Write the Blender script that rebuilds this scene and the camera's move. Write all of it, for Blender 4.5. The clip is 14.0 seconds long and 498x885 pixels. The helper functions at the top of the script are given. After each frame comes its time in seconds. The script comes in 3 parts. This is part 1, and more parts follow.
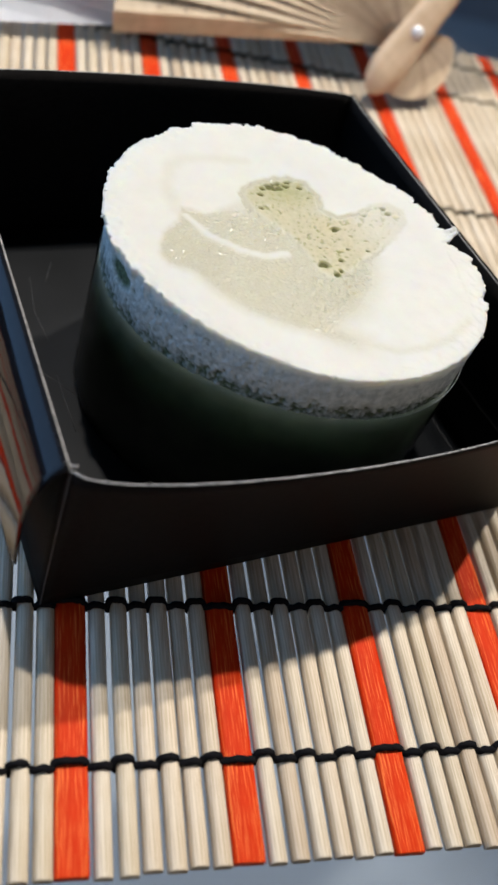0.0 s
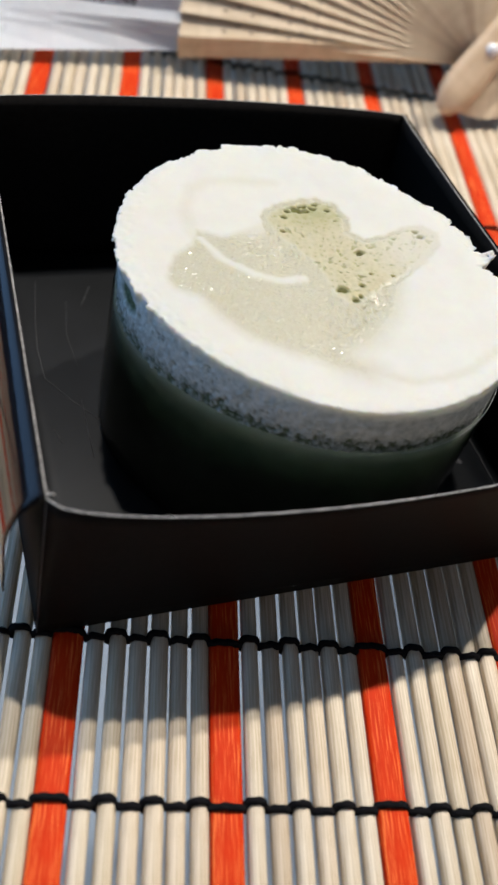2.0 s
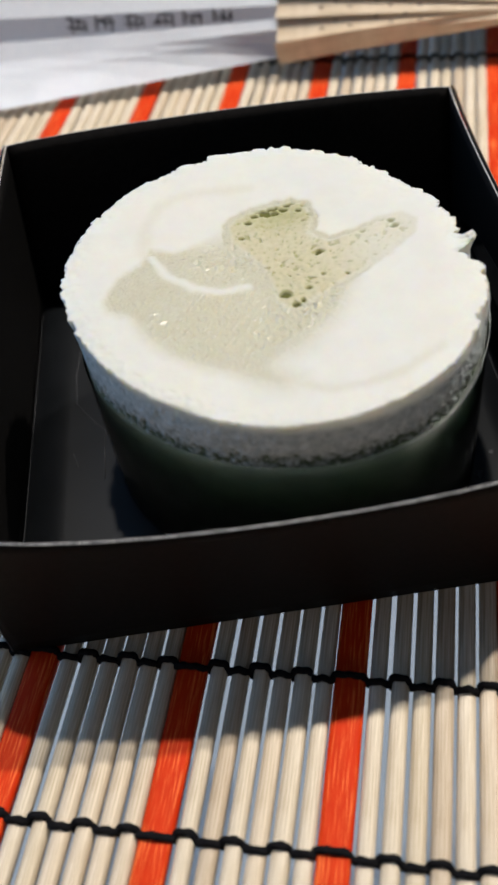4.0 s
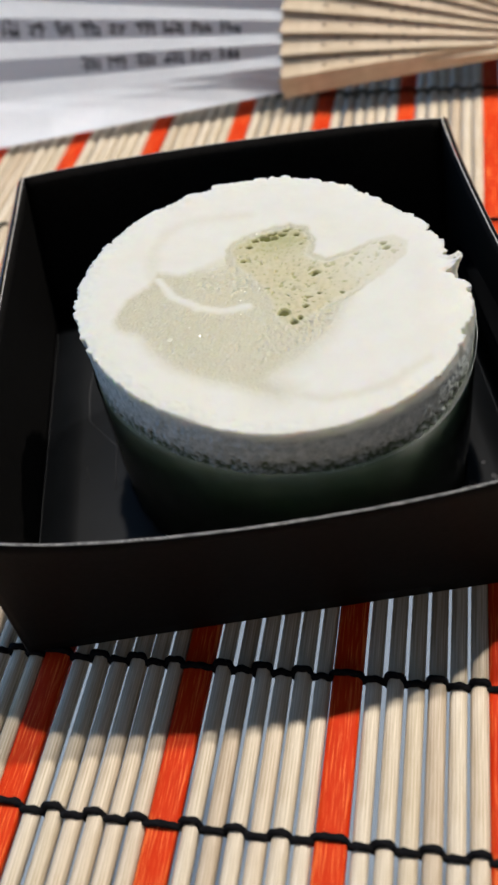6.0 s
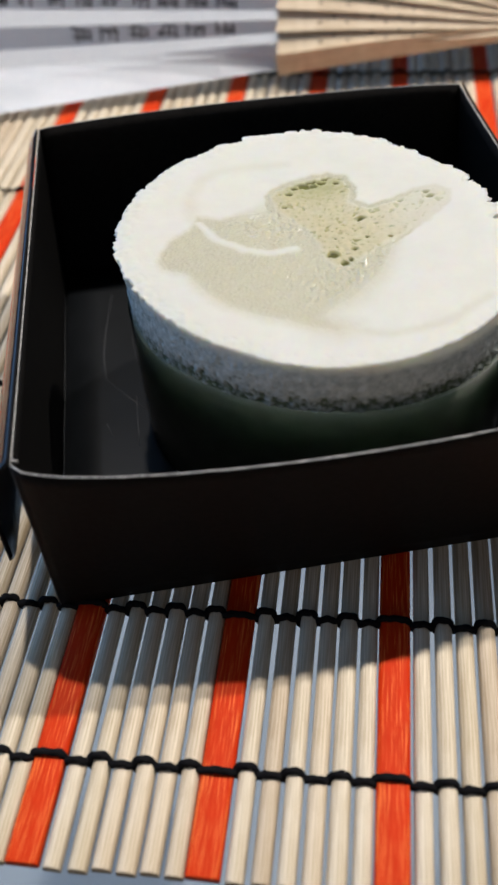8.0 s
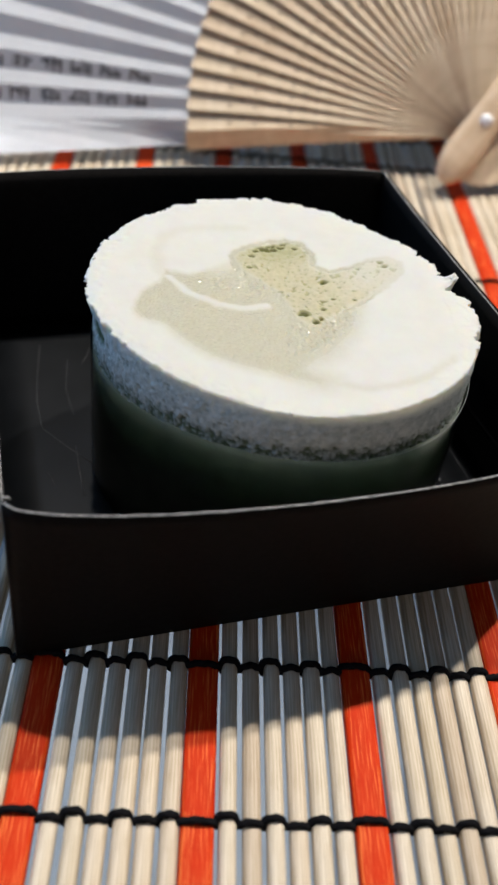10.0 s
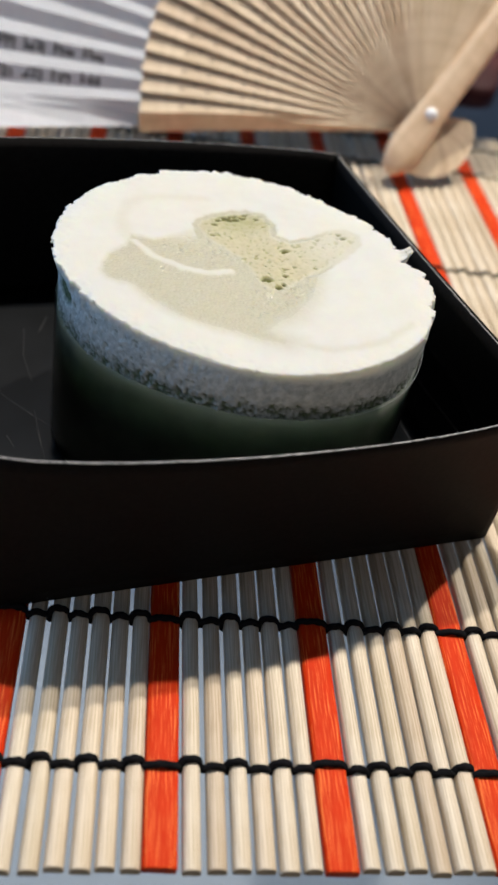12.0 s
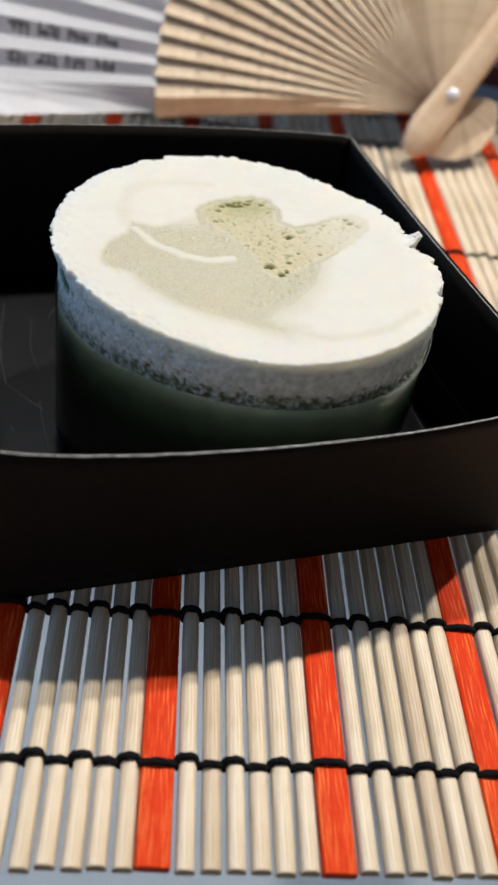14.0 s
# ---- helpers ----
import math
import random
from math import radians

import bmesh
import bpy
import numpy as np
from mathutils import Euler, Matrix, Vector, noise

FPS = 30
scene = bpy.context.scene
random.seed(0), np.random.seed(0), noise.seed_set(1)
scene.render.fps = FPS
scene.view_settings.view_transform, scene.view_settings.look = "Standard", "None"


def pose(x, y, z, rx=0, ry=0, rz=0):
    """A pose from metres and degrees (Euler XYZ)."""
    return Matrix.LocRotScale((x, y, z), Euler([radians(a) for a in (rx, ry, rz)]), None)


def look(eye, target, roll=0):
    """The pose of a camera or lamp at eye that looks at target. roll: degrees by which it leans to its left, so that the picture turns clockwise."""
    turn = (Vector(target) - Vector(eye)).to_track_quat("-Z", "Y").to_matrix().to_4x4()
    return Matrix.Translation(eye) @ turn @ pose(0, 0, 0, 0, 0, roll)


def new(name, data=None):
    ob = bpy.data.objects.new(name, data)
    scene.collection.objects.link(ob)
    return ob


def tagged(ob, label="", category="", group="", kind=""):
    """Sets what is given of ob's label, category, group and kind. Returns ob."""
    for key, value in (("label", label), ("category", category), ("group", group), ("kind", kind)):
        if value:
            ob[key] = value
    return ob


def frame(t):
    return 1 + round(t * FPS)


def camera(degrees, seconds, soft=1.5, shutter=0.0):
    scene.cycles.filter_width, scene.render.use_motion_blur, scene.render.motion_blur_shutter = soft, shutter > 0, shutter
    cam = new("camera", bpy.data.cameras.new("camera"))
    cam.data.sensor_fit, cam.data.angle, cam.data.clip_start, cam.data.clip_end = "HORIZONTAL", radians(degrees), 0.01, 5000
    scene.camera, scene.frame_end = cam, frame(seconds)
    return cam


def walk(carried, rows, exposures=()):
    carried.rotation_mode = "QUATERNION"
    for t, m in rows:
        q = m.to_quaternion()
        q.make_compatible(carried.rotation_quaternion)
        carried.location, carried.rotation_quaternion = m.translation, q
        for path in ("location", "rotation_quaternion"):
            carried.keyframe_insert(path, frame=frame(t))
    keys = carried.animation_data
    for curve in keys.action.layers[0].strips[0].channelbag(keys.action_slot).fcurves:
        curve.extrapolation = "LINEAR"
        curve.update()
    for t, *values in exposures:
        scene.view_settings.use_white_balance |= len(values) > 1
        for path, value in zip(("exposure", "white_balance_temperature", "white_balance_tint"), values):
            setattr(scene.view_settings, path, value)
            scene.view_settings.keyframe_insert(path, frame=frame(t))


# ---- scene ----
cam = camera(29.56, 14.0, soft=2.8)
CM = 0.01  # the plan below is in centimetres; z = 0 is the top of the mat
PATH = [
    (0, (-4.767, -5.553, 14.963), (1.405, 6.629, 0.350), 24.01),
    (0.5, (-5.066, -5.656, 15.034), (1.468, 6.651, 0.687), 24.45),
    (1, (-5.009, -5.473, 14.846), (1.363, 6.953, 0.528), 24.42),
    (1.5, (-4.974, -5.608, 14.974), (0.537, 7.106, 0.552), 22.60),
    (2, (-2.738, -5.238, 15.014), (1.007, 7.579, 0.123), 17.71),
    (2.5, (0.209, -5.022, 15.214), (1.692, 7.719, -0.131), 9.78),
    (3, (2.624, -4.913, 15.103), (1.503, 7.748, -0.339), -0.01),
    (3.2, (3.214, -4.759, 15.106), (1.347, 7.744, -0.392), -2.76),
    (5.3, (4.586, -4.151, 15.007), (0.556, 8.577, 0.116), -11.36),
    (5.5, (4.732, -4.389, 15.023), (0.750, 8.362, 0.139), -11.26),
    (6, (4.524, -5.159, 15.555), (0.668, 7.752, 0.775), -10.58),
    (6.5, (4.411, -5.096, 15.253), (0.860, 7.847, 0.424), -9.78),
    (7, (4.411, -5.664, 14.400), (1.221, 7.388, -0.415), -8.69),
    (7.5, (4.015, -5.447, 14.196), (1.138, 7.503, -0.772), -8.03),
    (7.7, (3.251, -5.906, 14.653), (0.552, 7.199, -0.213), -6.95),
    (8.7, (1.500, -6.450, 14.620), (0.720, 7.400, 0.350), 0.20),
    (9.8, (-0.305, -6.915, 14.569), (1.137, 7.724, 1.018), 7.24),
    (10, (-0.563, -6.998, 14.393), (1.156, 7.785, 1.034), 8.18),
    (10.5, (-0.474, -7.114, 14.456), (2.116, 7.647, 1.212), 10.21),
    (11, (-1.392, -7.227, 14.321), (1.780, 7.521, 1.190), 12.07),
    (11.5, (-1.756, -7.451, 14.201), (1.573, 7.256, 1.062), 13.08),
    (12, (-1.199, -7.859, 14.003), (2.028, 6.923, 0.924), 12.78),
    (12.5, (-0.717, -7.620, 13.939), (2.346, 7.067, 0.713), 12.40),
    (13, (-0.358, -7.588, 13.982), (2.473, 7.047, 0.647), 11.68),
    (13.5, (-0.557, -7.547, 13.961), (2.090, 7.062, 0.560), 11.17),
    (14, (-0.503, -7.572, 13.925), (1.966, 7.061, 0.517), 10.81),
]
walk(cam, [(t, look(Vector(eye) * CM, Vector(target) * CM, roll)) for t, eye, target, roll in PATH],
     exposures=((0.0, 0.03, 6550, 10), (3.0, 0.0, 6550, 10), (5.5, -0.06, 6550, 10), (7.5, -0.06, 6550, 10), (10.0, 0.0, 6550, 10), (12.5, 0.06, 6750, 10), (14.0, 0.05, 6750, 10)))
cam.data.dof.use_dof = True
cam.data.dof.focus_distance = 0.178
cam.data.dof.aperture_fstop = 24.0

# ---- light: two small ceiling spots, a window on the left, two added lamps, a dim room ----
world = bpy.data.worlds.new("room_air")
world.use_nodes = True
world.node_tree.nodes["Background"].inputs[0].default_value = (0.35, 0.45, 0.6, 1)
world.node_tree.nodes["Background"].inputs[1].default_value = 0.3
scene.world = world
scene.view_settings.exposure = 0.0


def lamp(name, kind, m, power, colour, size, size_y=0.0):
    data = bpy.data.lights.new(name, kind)
    data.energy, data.color = power, colour
    if kind == "AREA":
        data.shape, data.size, data.size_y = "RECTANGLE", size, size_y
    else:
        data.shadow_soft_size = size
    ob = new(name, data)
    ob.matrix_world = m
    return ob


for eye, power in (((0.82, 0.84, 1.62), 116.0), ((-0.10, 0.55, 1.62), 82.0)):
    spot = lamp("overhead_spot", "SPOT", look(eye, (0.03, 0.09, 0.0)), power, (1.0, 0.945, 0.88), 0.024)
    spot.data.spot_size, spot.data.spot_blend = radians(40), 0.4
lamp("side_light", "AREA", look((-1.80, 0.75, 0.72), (0, 0.75, 0.72)), 20.0, (0.225, 0.50, 0.97), 2.4, 1.68)
# warm fill added from the south to lift the shaded fronts; no known window
lamp("side_light", "AREA", look((0.30, -2.0, 0.50), (0.30, 0.0, 0.50)), 4.8, (1.0, 0.78, 0.60), 1.8, 0.7)
# a third spot, added over the floor beyond the table to brighten the stick gaps
spot = lamp("overhead_spot", "SPOT", look((0.45, 1.3, 1.62), (0.45, 1.3, -0.75)), 49.0, (1.0, 0.92, 0.82), 0.014)
spot.data.spot_size, spot.data.spot_blend = radians(46), 0.9

# ---- materials ----
def material(name, colour, rough=0.5, metal=0.0, spec=0.5):
    m = bpy.data.materials.new(name)
    m.use_nodes = True
    b = m.node_tree.nodes["Principled BSDF"]
    b.inputs["Base Color"].default_value = (*colour, 1)
    b.inputs["Roughness"].default_value = rough
    b.inputs["Metallic"].default_value = metal
    b.inputs["Specular IOR Level"].default_value = spec
    return m, m.node_tree, b


def node(tree, kind, **values):
    n = tree.nodes.new(kind)
    for key, value in values.items():
        n.inputs[key].default_value = value
    return n


def coords(tree, scale):
    tc = tree.nodes.new("ShaderNodeTexCoord")
    mp = tree.nodes.new("ShaderNodeMapping")
    mp.inputs["Scale"].default_value = scale
    tree.links.new(tc.outputs["Object"], mp.inputs["Vector"])
    return mp.outputs["Vector"]


def noise_of(tree, vector, scale, detail=3.0, rough=0.55):
    n = node(tree, "ShaderNodeTexNoise", Scale=scale, Detail=detail, Roughness=rough)
    tree.links.new(vector, n.inputs["Vector"])
    return n.outputs["Fac"]


def ramp(tree, fac, stops):
    r = tree.nodes.new("ShaderNodeValToRGB")
    el = r.color_ramp.elements
    while len(el) < len(stops):
        el.new(0.5)
    for e, (at, colour) in zip(el, stops):
        e.position, e.color = at, (*colour, 1)
    tree.links.new(fac, r.inputs["Fac"])
    return r.outputs["Color"]


def mix(tree, fac, a, b, mode="MIX"):
    n = tree.nodes.new("ShaderNodeMix")
    n.data_type, n.blend_type = "RGBA", mode
    for sock, val in ((n.inputs[0], fac), (n.inputs[6], a), (n.inputs[7], b)):
        if isinstance(val, (int, float)):
            sock.default_value = val
        elif isinstance(val, tuple):
            sock.default_value = (*val, 1)
        else:
            tree.links.new(val, sock)
    return n.outputs[2]


def bump(tree, bsdf, height, strength, distance):
    n = node(tree, "ShaderNodeBump", Strength=strength, Distance=distance)
    tree.links.new(height, n.inputs["Height"])
    tree.links.new(n.outputs["Normal"], bsdf.inputs["Normal"])


def wood(name, light, dark, rough, grain, spread=0.16, spec=0.4, lengthwise="y", sharp=(0.3, 0.62), long=40):
    """Split wood: fine streaks along the piece, blotches, and a tone that varies from piece to piece."""
    m, t, b = material(name, light, rough, 0, spec)
    short = grain
    v = coords(t, {"y": (short, long, short), "x": (long, short, short)}[lengthwise])
    streak = noise_of(t, v, 1.0, 4, 0.6)
    v2 = coords(t, (260, 90, 260))
    blot = noise_of(t, v2, 1.0, 2)
    col = ramp(t, streak, [(sharp[0], dark), (sharp[1], light)])
    info = t.nodes.new("ShaderNodeObjectInfo")
    tone = ramp(t, info.outputs["Random"], [(0.0, (1 - spread, 0.96 - spread * 1.1, 0.92 - spread * 1.2)), (0.35, (0.97, 0.93, 0.88)), (0.6, (1 - spread / 2, 0.97 - spread / 2, 0.9 - spread / 2)), (1.0, (1.0, 0.99, 0.97))])
    col = mix(t, 1.0, col, tone, "MULTIPLY")
    col = mix(t, 0.35, col, ramp(t, blot, [(0.35, (0.72, 0.66, 0.55)), (0.6, (1, 1, 1))]), "MULTIPLY")
    t.links.new(col, b.inputs["Base Color"])
    bump(t, b, streak, 0.35, 0.0002)
    return m


STICK = wood("pale_bamboo", (0.77, 0.69, 0.575), (0.50, 0.41, 0.29), 0.48, 3400, 0.2, 0.28, "y", (0.38, 0.60), 60)
RED = wood("red_stained_wood", (0.95, 0.24, 0.065), (0.59, 0.033, 0.003), 0.55, 3600, 0.10, 0.08, "y", (0.52, 0.69), 110)
RIB = wood("fan_wood", (0.80, 0.675, 0.52), (0.69, 0.555, 0.41), 0.55, 900, 0.2, 0.35, "x")
GUARD = wood("fan_guard_wood", (0.80, 0.64, 0.47), (0.68, 0.50, 0.335), 0.4, 700, 0.1, 0.45, "x")


def make_thread():
    m, t, b = material("black_cotton", (0.012, 0.012, 0.014), 0.9, 0, 0.08)
    fuzz = noise_of(t, coords(t, (1, 1, 1)), 5000, 2)
    t.links.new(ramp(t, fuzz, [(0.3, (0.003, 0.003, 0.0035)), (0.75, (0.012, 0.012, 0.014))]), b.inputs["Base Color"])
    bump(t, b, fuzz, 0.6, 0.0003)
    return m


def make_card():
    """Black laminated card: glossy, with faint scratches and scuffs."""
    m, t, b = material("black_laminated_card", (0.006, 0.006, 0.007), 0.2, 0, 0.24)
    v = coords(t, (1, 1, 1))
    cloud = noise_of(t, v, 70, 4)
    fine = noise_of(t, v, 2200, 2)
    rough = t.nodes.new("ShaderNodeMapRange")
    rough.inputs["To Min"].default_value, rough.inputs["To Max"].default_value = 0.04, 0.13
    t.links.new(cloud, rough.inputs["Value"])
    t.links.new(rough.outputs["Result"], b.inputs["Roughness"])
    t.links.new(ramp(t, fine, [(0.4, (0.005, 0.005, 0.006)), (0.8, (0.011, 0.011, 0.012))]), b.inputs["Base Color"])
    bump(t, b, cloud, 0.06, 0.002)
    return m


def make_cut():
    m, t, b = material("cut_card_edge", (0.35, 0.34, 0.33), 0.8)
    n = noise_of(t, coords(t, (1, 1, 1)), 1500, 3)
    t.links.new(ramp(t, n, [(0.35, (0.14, 0.14, 0.14)), (0.6, (0.38, 0.37, 0.36))]), b.inputs["Base Color"])
    return m


def make_cream():
    """The cream and the sponge beneath it; how much shows of each is stored with the mesh."""
    m, t, b = material("whipped_cream", (0.86, 0.84, 0.78), 0.5, 0, 0.5)
    v = coords(t, (1, 1, 1))
    at = t.nodes.new("ShaderNodeAttribute")
    at.attribute_name = "layers"
    sep = t.nodes.new("ShaderNodeSeparateColor")
    t.links.new(at.outputs["Color"], sep.inputs["Color"])
    soft = noise_of(t, v, 160, 3)
    grain = noise_of(t, v, 1500, 3)
    pores = node(t, "ShaderNodeTexVoronoi", Scale=1050.0, Randomness=1.0)
    t.links.new(v, pores.inputs["Vector"])
    white = ramp(t, soft, [(0.35, (0.85, 0.845, 0.785)), (0.65, (0.875, 0.87, 0.815))])
    thin = ramp(t, grain, [(0.3, (0.68, 0.65, 0.495)), (0.7, (0.735, 0.71, 0.565))])
    crumb = ramp(t, pores.outputs["Distance"], [(0.06, (0.46, 0.45, 0.20)), (0.20, (0.65, 0.605, 0.40)), (0.8, (0.72, 0.665, 0.475))])
    col = mix(t, sep.outputs["Red"], white, thin)
    col = mix(t, sep.outputs["Green"], col, crumb)
    dark = ramp(t, grain, [(0.38, (0.06, 0.095, 0.03)), (0.7, (0.21, 0.275, 0.11))])
    col = mix(t, sep.outputs["Blue"], col, dark)
    deep = ramp(t, at.outputs["Alpha"], [(0.35, (0.30, 0.33, 0.045)), (0.85, (0.13, 0.13, 0.012))])
    col = mix(t, at.outputs["Alpha"], col, deep)
    gloss = t.nodes.new("ShaderNodeMapRange")
    gloss.inputs["To Min"].default_value, gloss.inputs["To Max"].default_value = 0.5, 0.13
    t.links.new(sep.outputs["Red"], gloss.inputs["Value"])
    t.links.new(gloss.outputs["Result"], b.inputs["Roughness"])
    rough_of = t.nodes.new("ShaderNodeMath")
    rough_of.operation = "MULTIPLY_ADD"
    rough_of.inputs[1].default_value, rough_of.inputs[2].default_value = 0.75, 0.11
    t.links.new(sep.outputs["Red"], rough_of.inputs[0])
    high = t.nodes.new("ShaderNodeMath")
    high.operation = "MULTIPLY"
    beads = node(t, "ShaderNodeTexVoronoi", Scale=1700.0, Randomness=1.0)
    beads.feature = "SMOOTH_F1"
    t.links.new(v, beads.inputs["Vector"])
    lumpy = mix(t, sep.outputs["Red"], grain, beads.outputs["Distance"])
    t.links.new(rough_of.outputs[0], high.inputs[0])
    t.links.new(lumpy, high.inputs[1])
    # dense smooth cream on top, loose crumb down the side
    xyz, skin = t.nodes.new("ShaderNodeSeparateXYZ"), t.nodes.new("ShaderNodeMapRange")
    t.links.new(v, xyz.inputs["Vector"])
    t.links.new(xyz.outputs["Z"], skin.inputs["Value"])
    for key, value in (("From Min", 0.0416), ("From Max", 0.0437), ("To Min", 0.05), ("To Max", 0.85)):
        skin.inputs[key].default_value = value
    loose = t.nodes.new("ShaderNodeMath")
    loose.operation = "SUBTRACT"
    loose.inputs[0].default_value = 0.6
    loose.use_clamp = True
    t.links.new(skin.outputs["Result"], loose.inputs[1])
    dull = t.nodes.new("ShaderNodeMapRange")
    dull.inputs["From Max"].default_value, dull.inputs["To Min"].default_value, dull.inputs["To Max"].default_value = 0.85, 0.06, 0.5
    t.links.new(skin.outputs["Result"], dull.inputs["Value"])
    t.links.new(dull.outputs["Result"], b.inputs["Specular IOR Level"])
    clumps = node(t, "ShaderNodeTexVoronoi", Scale=1150.0, Randomness=1.0)
    t.links.new(v, clumps.inputs["Vector"])
    # crumb mottling, with the side's blue-grey shade painted into the colour
    side_shade = mix(t, 1.0, col, ramp(t, noise_of(t, v, 700, 5, 0.65), [(0.38, (0.60, 0.68, 0.68)), (0.60, (0.92, 0.98, 1.0))]), "MULTIPLY")
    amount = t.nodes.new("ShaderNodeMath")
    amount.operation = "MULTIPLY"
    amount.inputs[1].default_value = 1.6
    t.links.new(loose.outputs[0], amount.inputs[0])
    col = mix(t, amount.outputs[0], col, side_shade)
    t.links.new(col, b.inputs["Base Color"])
    coarse = t.nodes.new("ShaderNodeMath")
    coarse.operation = "MULTIPLY"
    t.links.new(loose.outputs[0], coarse.inputs[0])
    t.links.new(clumps.outputs["Distance"], coarse.inputs[1])
    total = t.nodes.new("ShaderNodeMath")
    total.operation = "SUBTRACT"
    t.links.new(high.outputs[0], total.inputs[0])
    t.links.new(coarse.outputs[0], total.inputs[1])
    bump(t, b, total.outputs[0], 0.8, 0.0005)
    b.inputs["Subsurface Radius"].default_value = (1.0, 0.85, 0.6)
    b.inputs["Subsurface Scale"].default_value = 0.0014
    t.links.new(skin.outputs["Result"], b.inputs["Subsurface Weight"])
    thru, ms = t.nodes.new("ShaderNodeBsdfTranslucent"), t.nodes.new("ShaderNodeMixShader")
    t.links.new(col, thru.inputs["Color"])
    inner = t.nodes.new("ShaderNodeMath")
    inner.operation = "MULTIPLY"
    inner.inputs[1].default_value = 0.46
    t.links.new(skin.outputs["Result"], inner.inputs[0])
    t.links.new(inner.outputs[0], ms.inputs["Fac"])
    t.links.new(b.outputs["BSDF"], ms.inputs[1])
    t.links.new(thru.outputs["BSDF"], ms.inputs[2])
    t.links.new(ms.outputs["Shader"], t.nodes["Material Output"].inputs["Surface"])
    return m


def make_sponge():
    m, t, b = material("green_tea_sponge", (0.10, 0.14, 0.05), 0.6, 0, 0.3)
    v = coords(t, (1, 1, 1))
    n = noise_of(t, v, 240, 4)
    t.links.new(ramp(t, n, [(0.3, (0.26, 0.30, 0.245)), (0.7, (0.34, 0.38, 0.315))]), b.inputs["Base Color"])
    b.inputs["Subsurface Weight"].default_value = 1.0
    b.inputs["Subsurface Radius"].default_value = (0.9, 1.0, 0.95)
    b.inputs["Subsurface Scale"].default_value = 0.03
    bump(t, b, noise_of(t, v, 900, 3), 0.2, 0.0004)
    return m


def make_film(amount=1.0):
    """Clear cake collar: mostly seen through, with a plain gloss."""
    m = bpy.data.materials.new("clear_film")
    m.use_nodes = True
    t = m.node_tree
    t.nodes.remove(t.nodes["Principled BSDF"])
    clear, gloss = t.nodes.new("ShaderNodeBsdfTransparent"), t.nodes.new("ShaderNodeBsdfGlossy")
    clear.inputs["Color"].default_value = (0.93, 0.95, 0.95, 1)
    gloss.inputs["Roughness"].default_value = 0.12
    fres = t.nodes.new("ShaderNodeFresnel")
    fres.inputs["IOR"].default_value = 1.45
    ms = t.nodes.new("ShaderNodeMixShader")
    weaker = t.nodes.new("ShaderNodeMath")
    weaker.operation = "MULTIPLY"
    weaker.inputs[1].default_value = amount
    t.links.new(fres.outputs["Fac"], weaker.inputs[0])
    t.links.new(weaker.outputs[0], ms.inputs["Fac"])
    t.links.new(clear.outputs["BSDF"], ms.inputs[1])
    t.links.new(gloss.outputs["BSDF"], ms.inputs[2])
    t.links.new(ms.outputs["Shader"], t.nodes["Material Output"].inputs["Surface"])
    return m


def make_glass():
    """A clear table top, faintly blue, that mirrors a little at a slant."""
    m = make_film(0.002)
    m.name = "clear_table_glass"
    for n in m.node_tree.nodes:
        if n.bl_idname == "ShaderNodeBsdfTransparent":
            n.inputs["Color"].default_value = (0.88, 0.90, 0.93, 1)
        if n.bl_idname == "ShaderNodeBsdfGlossy":
            n.inputs["Roughness"].default_value = 0.03
    return m


def make_paper():
    m, t, b = material("white_fan_paper", (0.80, 0.80, 0.82), 0.75, 0, 0.2)
    n = noise_of(t, coords(t, (1, 1, 1)), 400, 4)
    col = ramp(t, n, [(0.3, (0.88, 0.90, 0.93)), (0.7, (0.92, 0.93, 0.95))])
    t.links.new(col, b.inputs["Base Color"])
    thru, ms = t.nodes.new("ShaderNodeBsdfTranslucent"), t.nodes.new("ShaderNodeMixShader")
    t.links.new(col, thru.inputs["Color"])
    ms.inputs["Fac"].default_value = 0.06
    t.links.new(b.outputs["BSDF"], ms.inputs[1])
    t.links.new(thru.outputs["BSDF"], ms.inputs[2])
    t.links.new(ms.outputs["Shader"], t.nodes["Material Output"].inputs["Surface"])
    return m


def make_plain(name, lo, hi, scale, rough, spec=0.5, metal=0.0, bumpy=0.05):
    m, t, b = material(name, hi, rough, metal, spec)
    n = noise_of(t, coords(t, (1, 1, 1)), scale, 4)
    t.links.new(ramp(t, n, [(0.35, lo), (0.65, hi)]), b.inputs["Base Color"])
    bump(t, b, n, bumpy, 0.0005)
    return m


CARD_MATT = make_plain("black_matt_card", (0.0055, 0.0052, 0.005), (0.009, 0.0083, 0.008), 900, 0.58, 0.06)
CARD_SATIN = make_plain("black_satin_card", (0.004, 0.0048, 0.0056), (0.008, 0.009, 0.0105), 60, 0.32, 0.3)
THREAD, CARD, CUT, CREAM = make_thread(), make_card(), make_cut(), make_cream()
SPONGE, FILM, PAPER = make_sponge(), make_film(), make_paper()
GLASS = make_glass()
FILM_EDGE = make_plain("cut_film_edge", (0.40, 0.42, 0.42), (0.50, 0.52, 0.52), 700, 0.25)
SAWN = make_plain("sawn_bamboo_end", (0.26, 0.20, 0.12), (0.42, 0.33, 0.21), 2500, 0.8, 0.2)
RED_END = make_plain("sawn_red_end", (0.30, 0.03, 0.01), (0.48, 0.07, 0.02), 2500, 0.8, 0.2)
STEEL = make_plain("brushed_steel", (0.5, 0.5, 0.52), (0.6, 0.6, 0.62), 300, 0.35, 0.5, 1.0)
